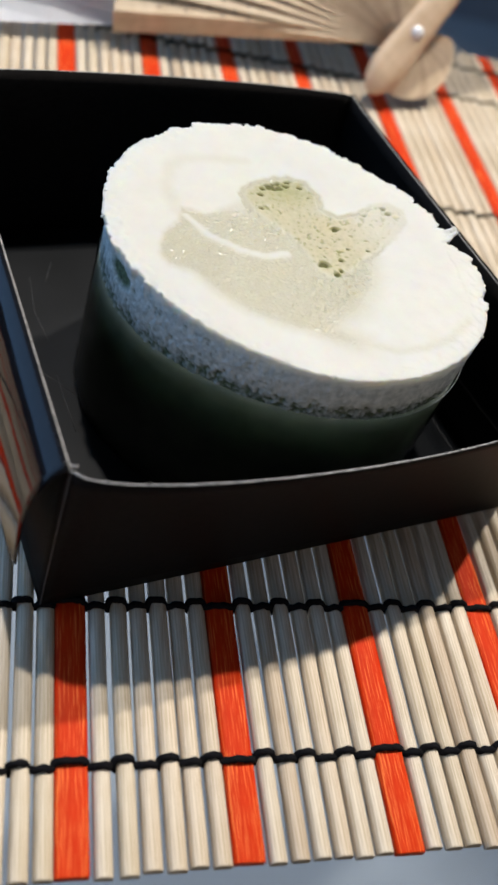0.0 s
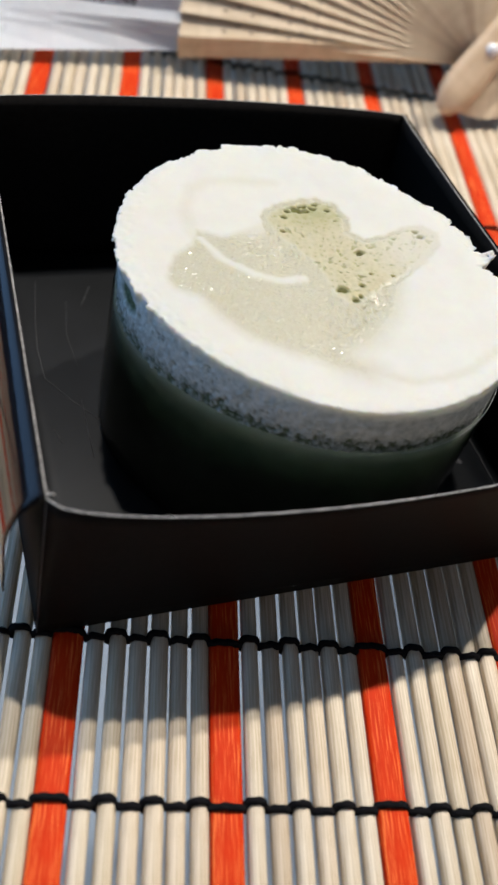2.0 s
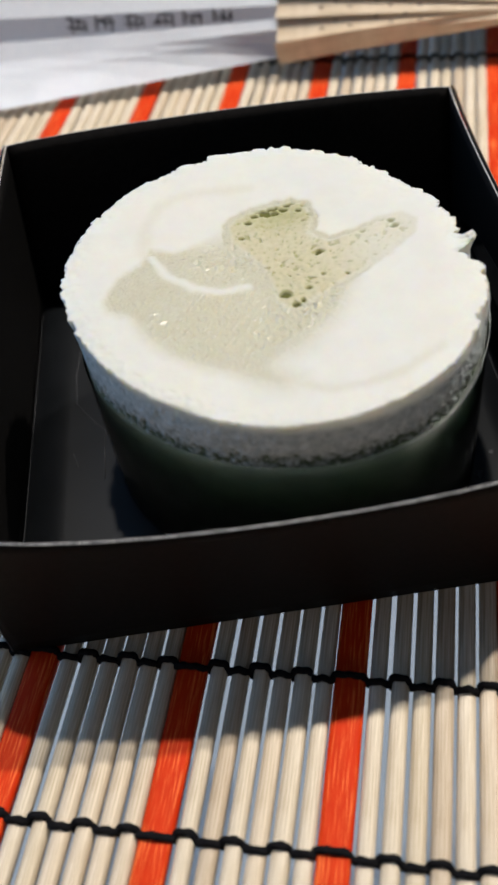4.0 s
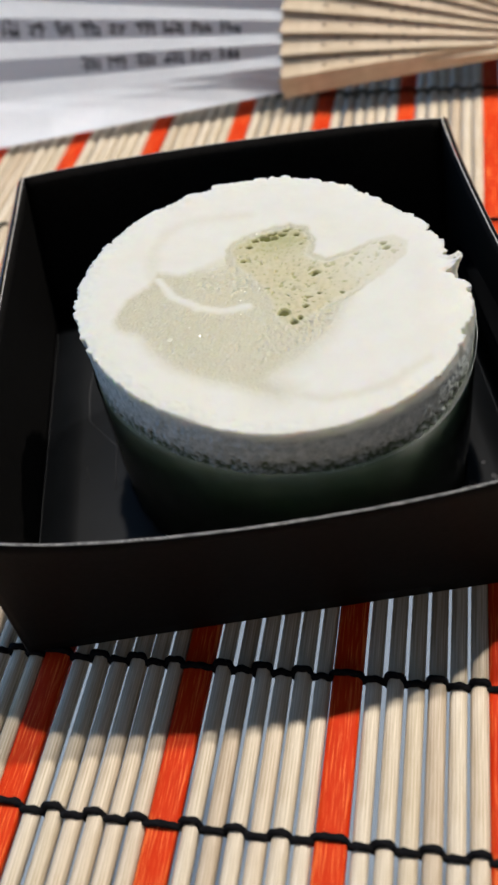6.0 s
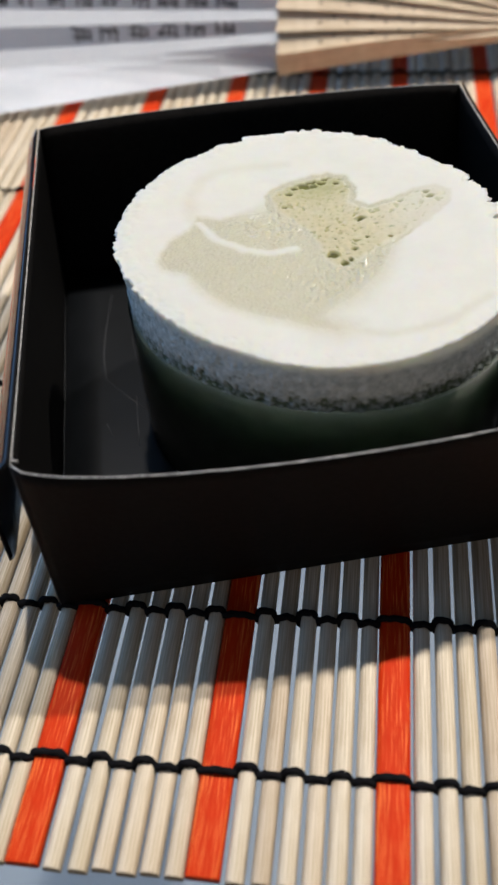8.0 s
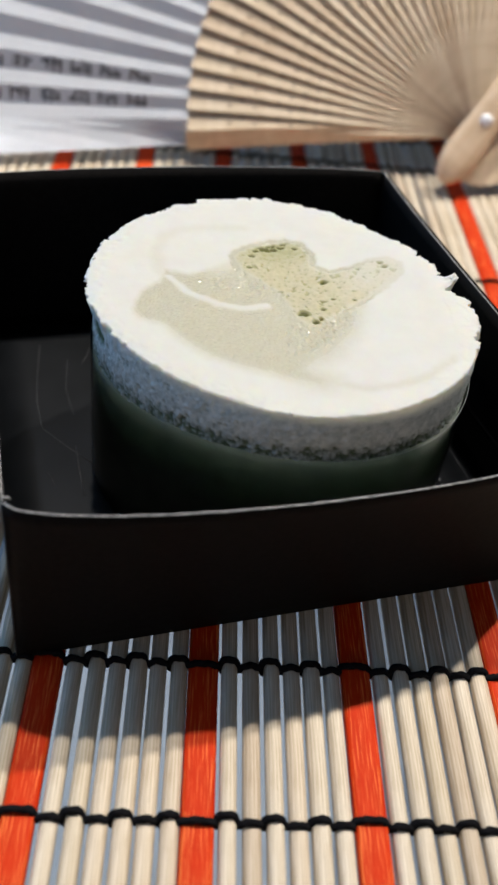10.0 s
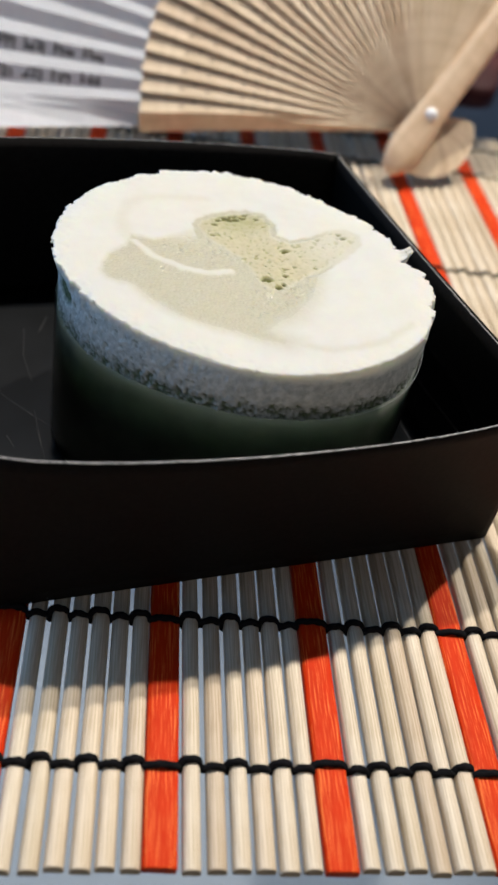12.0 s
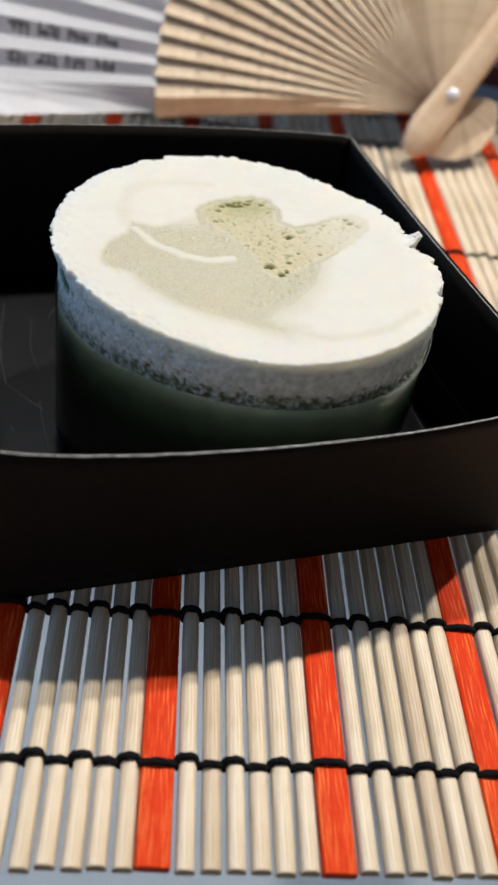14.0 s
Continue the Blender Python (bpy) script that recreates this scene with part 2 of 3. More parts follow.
# real scuffs and scratches, and also the painted glints beside the cake
SCUFF_GLINT = make_plain("scuffed_card_and_glint", (0.032, 0.032, 0.035), (0.055, 0.055, 0.06), 900, 0.5)
INK = make_plain("black_ink", (0.02, 0.02, 0.022), (0.05, 0.05, 0.055), 1500, 0.8)
PIERCED_SHADE = make_plain("shaded_wood", (0.20, 0.13, 0.08), (0.30, 0.20, 0.13), 900, 0.7)
RIVET = make_plain("pale_metal", (0.75, 0.75, 0.76), (0.85, 0.85, 0.86), 800, 0.4, 0.5, 0.1)
WINE = make_plain("dark_red_leather", (0.045, 0.010, 0.011), (0.075, 0.017, 0.017), 500, 0.6, 0.2)
WALL = make_plain("grey_paint", (0.30, 0.32, 0.34), (0.34, 0.36, 0.38), 3, 0.9, 0.2)
CEIL = make_plain("white_ceiling_paint", (0.74, 0.74, 0.74), (0.8, 0.8, 0.8), 3, 0.9, 0.2)
FLOOR = make_plain("pale_blue_grey_floor", (0.50, 0.53, 0.525), (0.56, 0.59, 0.585), 6, 0.8, 0.1)


# ---- mesh helpers ----
def part(name, bm, mat, parent=None, label="", smooth=True):
    """Links a bmesh, drawn in centimetres, as one mesh object."""
    bm.normal_update()
    me = bpy.data.meshes.new(name)
    for v in bm.verts:
        v.co *= CM
    bm.to_mesh(me)
    bm.free()
    for m in mat if isinstance(mat, (list, tuple)) else (mat,):
        me.materials.append(m)
    if smooth:
        me.polygons.foreach_set("use_smooth", [True] * len(me.polygons))
    ob = new(name, me)
    if parent:
        ob.parent = parent
    if label:
        tagged(ob, label)
    return ob


def thing(name, label, category, at=(0, 0, 0), group="", kind=""):
    ob = new(name)
    ob.empty_display_size = 0.01
    ob.location = Vector(at) * CM
    return tagged(ob, label, category, group, kind)


def box_into(bm, lo, hi):
    made = bmesh.ops.create_cube(bm, size=1)["verts"]
    for v in made:
        v.co = Vector([lo[k] + (v.co[k] + 0.5) * (hi[k] - lo[k]) for k in range(3)])
    return made


def slab(name, lo, hi, mat, bevel=0.0, parent=None, label=""):
    bm = bmesh.new()
    box_into(bm, lo, hi)
    if bevel:
        bmesh.ops.bevel(bm, geom=bm.edges[:], offset=bevel, segments=3, affect="EDGES", profile=0.5)
    return part(name, bm, mat, parent, label, smooth=False)


def sheet(fn, nu, nv, thick, bm=None, wrap=False):
    """A sheet of card fn(u, v) with thickness; the cut edges take the second material."""
    bm = bm or bmesh.new()
    pts = [[Vector(fn(i / nu, j / nv)) for j in range(nv + 1)] for i in range(nu + 1)]
    front, back = [], []
    for i in range(nu + 1):
        fr, bk = [], []
        for j in range(nv + 1):
            du = pts[min(i + 1, nu)][j] - pts[max(i - 1, 0)][j]
            dv = pts[i][min(j + 1, nv)] - pts[i][max(j - 1, 0)]
            n = du.cross(dv).normalized() * (thick / 2)
            fr.append(bm.verts.new(pts[i][j] + n))
            bk.append(bm.verts.new(pts[i][j] - n))
        front.append(fr), back.append(bk)
    for i in range(nu):
        for j in range(nv):
            bm.faces.new((front[i][j], front[i + 1][j], front[i + 1][j + 1], front[i][j + 1]))
            bm.faces.new((back[i][j], back[i][j + 1], back[i + 1][j + 1], back[i + 1][j]))
    for i in range(nu):
        for j in (0, nv):
            f = bm.faces.new((front[i][j], back[i][j], back[i + 1][j], front[i + 1][j]))
            f.material_index = 1
    for j in range(nv):
        for i in (0, nu):
            f = bm.faces.new((front[i][j], front[i][j + 1], back[i][j + 1], back[i][j]))
            f.material_index = 1
    bmesh.ops.recalc_face_normals(bm, faces=bm.faces[:])
    return bm


def tube(points, radius, sides=8, bm=None):
    bm = bm or bmesh.new()
    rings = []
    for i, p in enumerate(points):
        d = (Vector(points[min(i + 1, len(points) - 1)]) - Vector(points[max(i - 1, 0)])).normalized()
        a = d.cross(Vector((0, 0, 1)) if abs(d.z) < 0.9 else Vector((1, 0, 0))).normalized()
        b = d.cross(a)
        rings.append([bm.verts.new(Vector(p) + radius * (math.cos(k * 2 * math.pi / sides) * a + math.sin(k * 2 * math.pi / sides) * b)) for k in range(sides)])
    for r, s in zip(rings, rings[1:]):
        for k in range(sides):
            bm.faces.new((r[k], r[(k + 1) % sides], s[(k + 1) % sides], s[k]))
    bm.faces.new(rings[0][::-1])
    bm.faces.new(rings[-1])
    return bm


def ply(points, radius, sides=8, cuts=4):
    """A twisted cotton cord laid smoothly through the points, with the bumps of its strands."""
    pts = [Vector(p) for p in points]
    path = []
    for i in range(len(pts) - 1):
        a, b, c, d = pts[max(i - 1, 0)], pts[i], pts[i + 1], pts[min(i + 2, len(pts) - 1)]
        for k in range(cuts):
            t = k / cuts
            path.append(0.5 * (2 * b + (c - a) * t + (2 * a - 5 * b + 4 * c - d) * t * t + (3 * b - a - 3 * c + d) * t**3))
    path.append(pts[-1])
    verts, faces, run = [], [], 0.0
    for i, p in enumerate(path):
        d = path[min(i + 1, len(path) - 1)] - path[max(i - 1, 0)]
        run += d.length / 2
        a = d.cross(Vector((0, 0, 1))).normalized()
        b = d.cross(a).normalized()
        for k in range(sides):
            q = k * 2 * math.pi / sides
            r = radius * (1 + 0.15 * math.cos(3 * q - run * 26) + 0.12 * noise.noise(p * 9))
            verts.append((p + r * (math.cos(q) * a + math.sin(q) * b)))
    for i in range(len(path) - 1):
        for k in range(sides):
            j = (k + 1) % sides
            faces.append((i * sides + k, i * sides + j, (i + 1) * sides + j, (i + 1) * sides + k))
    me = bpy.data.meshes.new("cord")
    me.from_pydata(verts, [], faces)
    bm = bmesh.new()
    bm.from_mesh(me)
    bpy.data.meshes.remove(me)
    return bm


def lerp(a, b, t):
    return Vector(a) * (1 - t) + Vector(b) * t


# ---- the room: plain walls, ceiling and floor round the table ----
def room():
    x0, x1, y0, y1, z0, z1 = -180, 220, -200, 210, -75, 172
    tagged(slab("floor", (x0, y0, z0 - 10), (x1, y1, z0), FLOOR), "pale blue-grey floor under the glass table", "floor", kind="structure")
    tagged(slab("ceiling", (x0, y0, z1), (x1, y1, z1 + 10), CEIL), "plain white painted ceiling", "ceiling", kind="structure")
    for name, lo, hi in (("wall_east", (x1, y0, z0), (x1 + 10, y1, z1)), ("wall_north", (x0, y1, z0), (x1, y1 + 10, z1))):
        tagged(slab(name, lo, hi, WALL), "plain blue-grey painted wall", "wall", kind="structure")
    # daylight enters by the west wall's window; the south opening only admits the added fill
    a0, a1, b0, b1 = -45, 195, -12, 156
    bm = bmesh.new()
    for lo, hi in (((y0, z0), (a0, z1)), ((a1, z0), (y1, z1)), ((a0, z0), (a1, b0)), ((a0, b1), (a1, z1))):
        box_into(bm, (x0 - 10, lo[0], lo[1]), (x0, hi[0], hi[1]))
    tagged(part("wall_west", bm, WALL, smooth=False), "blue-grey painted wall with a large window opening", "wall", kind="structure")
    a0, a1, b0, b1 = -60, 120, 15, 85
    bm = bmesh.new()
    for lo, hi in (((x0, z0), (a0, z1)), ((a1, z0), (x1, z1)), ((a0, z0), (a1, b0)), ((a0, b1), (a1, z1))):
        box_into(bm, (lo[0], y0 - 10, lo[1]), (hi[0], y0, hi[1]))
    tagged(part("wall_south", bm, WALL, smooth=False), "blue-grey painted wall with an opening made for the added fill lamp", "wall", kind="structure")


room()
MAT_X0, MAT_X1, MAT_Y0, MAT_Y1 = -16.8, 25.2, -1.69, 27.25
table = thing("table", "clear glass table under the bamboo mat", "table", (3, 20, -75))
slab("tabletop", (-70, -55, 74.0), (75, 60, 74.75), GLASS, 0.0, table, "clear glass top")
for sx in (-66, 71):
    for sy in (-51, 56):
        bm = bmesh.new()
        bmesh.ops.create_cone(bm, cap_ends=True, segments=24, radius1=2.0, radius2=2.0, depth=74.0)
        bmesh.ops.translate(bm, verts=bm.verts[:], vec=(sx, sy, 37.0))
        part("leg", bm, STEEL, table, "round steel leg", smooth=False)

# ---- folding fan ----
PIVOT = Vector((9.2, 23.15, 2.1))
FAN_N = Vector((-0.055, -0.786, 0.616)).normalized()  # the way that the fan faces
FAN_U = Vector((-0.9976, 0.0698, 0.0)).normalized()
FAN_U = (FAN_U - FAN_U.dot(FAN_N) * FAN_N).normalized()
FAN_V = FAN_N.cross(FAN_U)
FAN_V = FAN_V if FAN_V.z > 0 else -FAN_V
FAN_LOW, FAN_HIGH, RIBS = -10.3, 119.5, 34
WOOD_R, FAN_R = 9.8, 21.5


def fan_point(r, degrees, off=0.0):
    a = radians(degrees)
    return r * math.cos(a) * FAN_U + r * math.sin(a) * FAN_V + off * FAN_N


def blade(width, length, head, thick, stack, tilt, bm=None):
    """A rib along local x from its head behind the rivet to its far end; near the rivet it lies at its height in the stack."""
    bm = bm or bmesh.new()
    xs = [-head + head * 2 * (1 - math.cos(k * math.pi / 12)) / 2 for k in range(7)] + [head * 0.5 + (length - head * 0.5) * k / 8 for k in range(1, 9)]
    rows = []
    for x in xs:
        if x < 0:
            w = width(0) * (1 - 0.8 * x / head) * math.sqrt(max(0.0, 1 - (x / head) ** 4)) + 0.02
        else:
            w = width(x)
        lift = stack * max(0.0, 1 - max(x, 0) / 8.5) ** 1.3
        tl = tilt * min(1.0, 0.7 + max(0.0, x / 10.0))
        row = []
        for sy, sz in ((-1, -1), (1, -1), (1, 1), (-1, 1)):
            row.append(bm.verts.new((x, sy * w / 2, lift + sy * w / 2 * tl + sz * thick / 2)))
        rows.append(row)
    for r, s in zip(rows, rows[1:]):
        for k in range(4):
            bm.faces.new((r[k], r[(k + 1) % 4], s[(k + 1) % 4], s[k]))
    bm.faces.new(rows[0][::-1]), bm.faces.new(rows[-1])
    bmesh.ops.recalc_face_normals(bm, faces=bm.faces[:])
    return bm


def fan_matrix(degrees):
    a = radians(degrees)
    x = math.cos(a) * FAN_U + math.sin(a) * FAN_V
    y = FAN_N.cross(x)
    return Matrix((x, y, FAN_N)).transposed().to_4x4()


def folding_fan():
    fan = thing("folding_fan", "open wooden folding fan with white pleated paper behind the tray", "fan", PIVOT)
    pitch = (FAN_HIGH - FAN_LOW) / (RIBS - 1)
    stack = lambda i: (i / (RIBS - 1) - 1) * 1.15
    for i in range(1, RIBS - 1):
        tilt = 0.30
        bm = blade(lambda x: 0.50 + 0.022 * x, WOOD_R + 0.05, 2.0, 0.036, stack(i), tilt)
        ob = part("rib", bm, RIB, fan, smooth=False)
        ob.matrix_local = fan_matrix(FAN_LOW + i * pitch)
        # small cut-outs along the rib: flat discs, the holes' shade painted brown
        bm = bmesh.new()
        for k in range(7):
            x = 5.6 + 0.42 * k + (0.35 if k > 3 else 0)
            y = 0.09 * (-1) ** k
            z = stack(i) * max(0.0, 1 - x / 8.5) ** 1.3 + y * tilt * min(1.0, 0.7 + x / 10) + 0.024
            ring = [bm.verts.new((x + 0.075 * math.cos(q * math.pi / 4), y + 0.042 * math.sin(q * math.pi / 4), z + tilt * 0.042 * math.sin(q * math.pi / 4))) for q in range(8)]
            bm.faces.new(ring)
        part("cutout", bm, PIERCED_SHADE, ob, "flat brown discs for the shade in the pierced pattern", smooth=False)
    bm = blade(lambda x: 0.28 + 0.022 * x, WOOD_R + 0.1, 1.8, 0.12, stack(0) - 0.12, -0.9)
    ob = part("guard", bm, RIB, fan, "plain outer guard stick", smooth=False)
    ob.matrix_local = fan_matrix(FAN_LOW)
    # the upper guard is a thick rounded stick with a swollen head
    bm = bmesh.new()
    rows = []
    for k in range(41):
        x = -2.4 + 26.1 * (k / 40) ** 1.6
        w = 1.0 + 0.22 * math.exp(-(((x + 1.2) / 1.1) ** 2)) - 0.12 * min(1.0, max(0.0, x / 8))
        w *= math.sqrt(max(0.0, 1 - max(0.0, (-1.3 - x) / 1.1) ** 2)) + 0.03
        th = 0.62 * (math.sqrt(max(0.0, 1 - max(0.0, (-1.7 - x) / 0.7) ** 2)) + 0.05)
        ring = []
        for q in range(20):
            c, s = math.cos(q * math.pi / 10), math.sin(q * math.pi / 10)
            ring.append(bm.verts.new((x, math.copysign(abs(c) ** 0.6, c) * w / 2, math.copysign(abs(s) ** 0.6, s) * th / 2)))
        rows.append(ring)
    for r, s in zip(rows, rows[1:]):
        for q in range(20):
            bm.faces.new((r[q], r[(q + 1) % 20], s[(q + 1) % 20], s[q]))
    bm.faces.new(rows[0][::-1]), bm.faces.new(rows[-1])
    bmesh.ops.recalc_face_normals(bm, faces=bm.faces[:])
    ob = part("guard", bm, GUARD, fan, "polished thick outer guard stick")
    ob.matrix_local = fan_matrix(FAN_HIGH)
    # pleated leaf
    def leaf(k, r):
        """Fold k (half pitches) at radius r."""
        amp = 0.14 + 0.008 * (r - 10)
        if k < 0:  # the last panel hangs down to the mat, where its edge rests
            return Vector((-0.5, 22.95, 0.5)).lerp(Vector((-9.1, 20.65, 0.26)), (r - WOOD_R) / 8.9) - PIVOT
        if k == 0:
            return leaf(-1, r).lerp(leaf(2, r), 0.5) - 0.11 * FAN_N
        if k == 1:
            return leaf(0, r).lerp(leaf(2, r), 0.5)
        turn = FAN_LOW + k * pitch / 2
        return fan_point(r, turn, amp * (-1 if k % 2 else 1) * 0.5 + 0.05)

    bm = bmesh.new()
    folds = 2 * (RIBS - 1)
    radii = [WOOD_R + (FAN_R - WOOD_R) * k / 6 for k in range(7)]
    grid = [[bm.verts.new(leaf(k, r)) for r in radii] for k in range(-1, folds + 1)]
    for k in range(folds + 1):
        for j in range(6):
            bm.faces.new((grid[k][j], grid[k + 1][j], grid[k + 1][j + 1], grid[k][j + 1]))
    bmesh.ops.solidify(bm, geom=bm.faces[:], thickness=0.02)
    bmesh.ops.recalc_face_normals(bm, faces=bm.faces[:])
    part("leaf", bm, PAPER, fan, "white pleated paper leaf", smooth=False)
    # brush writing on two folds, as plain bars
    rnd = random.Random(7)
    for fold, first, count in ((4, 11.15, 6), (6, 11.15, 9)):
        for c in range(count):
            bm = bmesh.new()
            r0 = first + c * 0.96
            # crossing bars on a small raster, as one piece
            stem = rnd.choice((2, 3, 4))
            cells = {(m, stem) for m in range(9)}
            for m in rnd.choice(((0, 3, 6), (1, 4, 8), (0, 2, 5, 8), (2, 6))):
                cells |= {(m, w) for w in range(rnd.choice((0, 0, 1)), rnd.choice((5, 6, 7)))}
                side = rnd.choice((1, 5, 6))
                cells |= {(min(8, m + d), side) for d in range(3)} | {(m, w) for w in range(min(stem, side), max(stem, side))}
            spots = {}
            for m, w in cells:
                q = []
                for dm, dw in ((0, 0), (1, 0), (1, 1), (0, 1)):
                    key = (m + dm, w + dw)
                    if key not in spots:
                        r, f = r0 + 0.072 * key[0], 0.12 + 0.108 * key[1] + 0.012 * (key[0] - 4)
                        p = leaf(fold - 1, r).lerp(leaf(fold, r), f)
                        n = (leaf(fold, r) - leaf(fold - 1, r)).cross(fan_point(1, FAN_LOW)).normalized()
                        spots[key] = bm.verts.new(p + (n if n.dot(FAN_N) > 0 else -n) * 0.022)
                    q.append(spots[key])
                bm.faces.new(q)
            part("writing_mark", bm, INK, fan, "black brush mark", smooth=False)
    bm = bmesh.new()
    bmesh.ops.create_uvsphere(bm, u_segments=16, v_segments=8, radius=0.23)
    for v in bm.verts:
        v.co.z = v.co.z * 0.6 + 0.30
    ob = part("rivet", bm, RIVET, fan, "shiny pale metal rivet")
    ob.matrix_local = fan_matrix(0)
    return fan


folding_fan()

# ---- dark red case far behind ----
bm = bmesh.new()
corner = [(sx * 2.6 + 1.4 * math.cos(q * math.pi / 12), sy * 6.1 + 1.4 * math.sin(q * math.pi / 12))
          for sx, sy, first in ((1, 1, 0), (-1, 1, 6), (-1, -1, 12), (1, -1, 18)) for q in range(first, first + 7)]
low, high = [bm.verts.new((px, py, 0.0)) for px, py in corner], [bm.verts.new((px, py, 0.9)) for px, py in corner]
bm.faces.new(low[::-1])
lid = bm.faces.new(high)
for k in range(len(corner)):
    bm.faces.new((low[k], low[(k + 1) % len(corner)], high[(k + 1) % len(corner)], high[k]))
bmesh.ops.bevel(bm, geom=list(lid.edges), offset=0.25, segments=3, affect="EDGES", profile=0.5)
case = tagged(part("flat_case", bm, WINE), "flat dark red rounded case on the table", "case")
case.matrix_world = pose(0.1275, 0.389, -0.0025, 0, 0, -17.5)

# ---- card tray ----
BASE = {"fl": Vector((-2.96, 2.87, 0.03)), "fr": Vector((7.25, 5.48, 0.03)), "br": Vector((4.75, 15.0, 0.03)), "bl": Vector((-5.2, 12.45, 0.03))}
RIM = {"fl": Vector((-2.96, 2.87, 3.95)), "fr": Vector((7.22, 5.46, 3.88)), "br": Vector((4.45, 15.25, 3.82)), "bl": Vector((-5.1, 12.9, 4.0))}


def wall_sheet(a, b, bow, power=0.55, swell=1.4, sag=0.0, wear=0.012):
    out = (RIM[b] - RIM[a]).cross(Vector((0, 0, 1))).normalized()

    def fn(u, v):
        p = lerp(lerp(BASE[a], BASE[b], u), lerp(RIM[a], RIM[b], u), v)
        k = (4 * u * (1 - u)) ** power if 0 < u < 1 else 0.0
        p = p + out * bow * k * v**swell
        p.z += sag * k * v + (wear * noise.noise(Vector((u * 40, bow, 3.0))) if v == 1 else 0)
        return p

    return fn


def tray():
    ob = thing("card_tray", "open glossy black card tray with worn pale cut edges", "tray", (0, 0, 0))
    bm = sheet(wall_sheet("fl", "fr", 0.84, 0.55, 1.3, 0.06), 60, 12, 0.03)
    part("front_wall", bm, (CARD_MATT, CUT), ob)
    bm = sheet(wall_sheet("fr", "br", -0.22, 0.8, 1.3, 0.1), 40, 10, 0.03)
    part("side_wall", bm, (CARD_MATT, CUT), ob)
    bm = sheet(wall_sheet("br", "bl", 0.10, 0.7, 1.3, 0.12), 40, 10, 0.03)
    part("back_wall", bm, (CARD_MATT, CUT), ob)
    bm = sheet(wall_sheet("bl", "fl", 0.0, 1.0, 1.3, 0.0), 40, 10, 0.03)
    part("side_wall", bm, (CARD_MATT, CUT), ob)
    bm = sheet(lambda u, v: lerp(lerp(BASE["fl"], BASE["fr"], u), lerp(BASE["bl"], BASE["br"], u), v) + Vector((0, 0, 0.075)), 12, 12, 0.05)
    part("bottom", bm, (CARD_SATIN, CUT), ob, "scratched glossy bottom")

    # the outer skins of the side walls spring out from the rim in a curve
    def skin_sheet(rim, out, swell, reach, first, bend):
        def fn(u, v):
            p = rim(u, 1)
            at, drop = 0.03, 0.0
            for k in range(int(v * 48 + 0.5)):
                s = (k + 0.5) / 48 * reach
                slope = radians(min(90, first + bend * min(s, 0.8) + 26 * max(0.0, s - 0.8)))
                at += reach / 48 * math.cos(slope) * swell(u) / 0.68
                drop += reach / 48 * math.sin(slope)
            drop *= (1 + 0.12 * u) * (1 - 0.10 * max(0.0, 1 - u / 0.05) ** 2)
            return p + out * at + Vector((0, 0, 0.03 - drop))

        return fn

    part("outer_skin", sheet(skin_sheet(wall_sheet("fl", "bl", 0.0, wear=0), Vector((-0.978, -0.21, 0)), lambda u: 0.56 - 0.08 * u, 2.9, 32, 45), 60, 24, 0.03), (CARD, CARD_MATT), ob, "glossy outer flap bulging from the rim")
    part("outer_skin", sheet(skin_sheet(wall_sheet("fr", "br", -0.22, 0.8, 1.3, 0.1, 0), Vector((0.968, 0.25, 0)), lambda u: 0.07 + 0.2 * u, 2.9, 8, 90), 60, 24, 0.03), (CARD, CARD_MATT), ob, "glossy outer flap bulging from the rim")
    # hairline scratches in the gloss of the bottom
    for line, wide in ((((-3.83, 11.84), (-3.72, 10.6), (-3.59, 9.67), (-3.35, 8.81), (-2.8, 8.32), (-2.15, 7.8)), 0.007), (((-2.55, 8.3), (-2.4, 7.6), (-2.2, 6.8)), 0.008),
                       (((-3.05, 7.43), (-2.84, 7.06)), 0.006), (((-3.1, 11.3), (-3.0, 10.2), (-2.7, 9.3)), 0.004), (((-2.6, 11.9), (-2.75, 11.2)), 0.006), (((6.03, 8.75), (6.2, 8.15)), 0.006)):
        part("scratch", tube([(px, py, 0.131) for px, py in line], wide + 0.002, 4), SCUFF_GLINT, ob, "fine pale scratch")
    # scuffed fold at the front corner
    part("worn_fold", tube([BASE["fl"] + Vector((-0.005, -0.012, 0.0)), RIM["fl"] + Vector((-0.005, -0.012, -0.05))], 0.014, 6), SCUFF_GLINT, ob, "scuffed grey fold")
    # pale creases where the side walls are folded up from the bottom
    for a, b in (("fl", "bl"), ("fr", "br")):
        inward = (BASE["fr"] - BASE["fl"]).normalized() * (0.035 if a == "fl" else -0.34)
        line = [lerp(BASE[a], BASE[b], 0.04 + 0.92 * k / 30) + inward + Vector((0.012 * noise.noise(Vector((k * 0.7, 1, 0))), 0, 0.105)) for k in range(31)]
        part("crease", tube(line, 0.007, 6), SCUFF_GLINT, ob, "pale scuffed crease")
    # pale lumps beside the cake, their colour standing in for faint glints
    for px, py, size in ((5.76, 7.62, 0.055), (5.54, 7.98, 0.04), (5.32, 7.4, 0.07)):
        bm = bmesh.new()
        bmesh.ops.create_icosphere(bm, subdivisions=3, radius=size)
        for v in bm.verts:
            v.co *= 1 + 0.9 * noise.noise(v.co * (1.4 / size) + Vector((px * 7, py, 0)))
            v.co = Vector((v.co.x + px, v.co.y * 1.3 + py, v.co.z * 0.12 + 0.132))
        part("glint_bit", bm, SCUFF_GLINT, ob, "small pale lump in place of a glint")
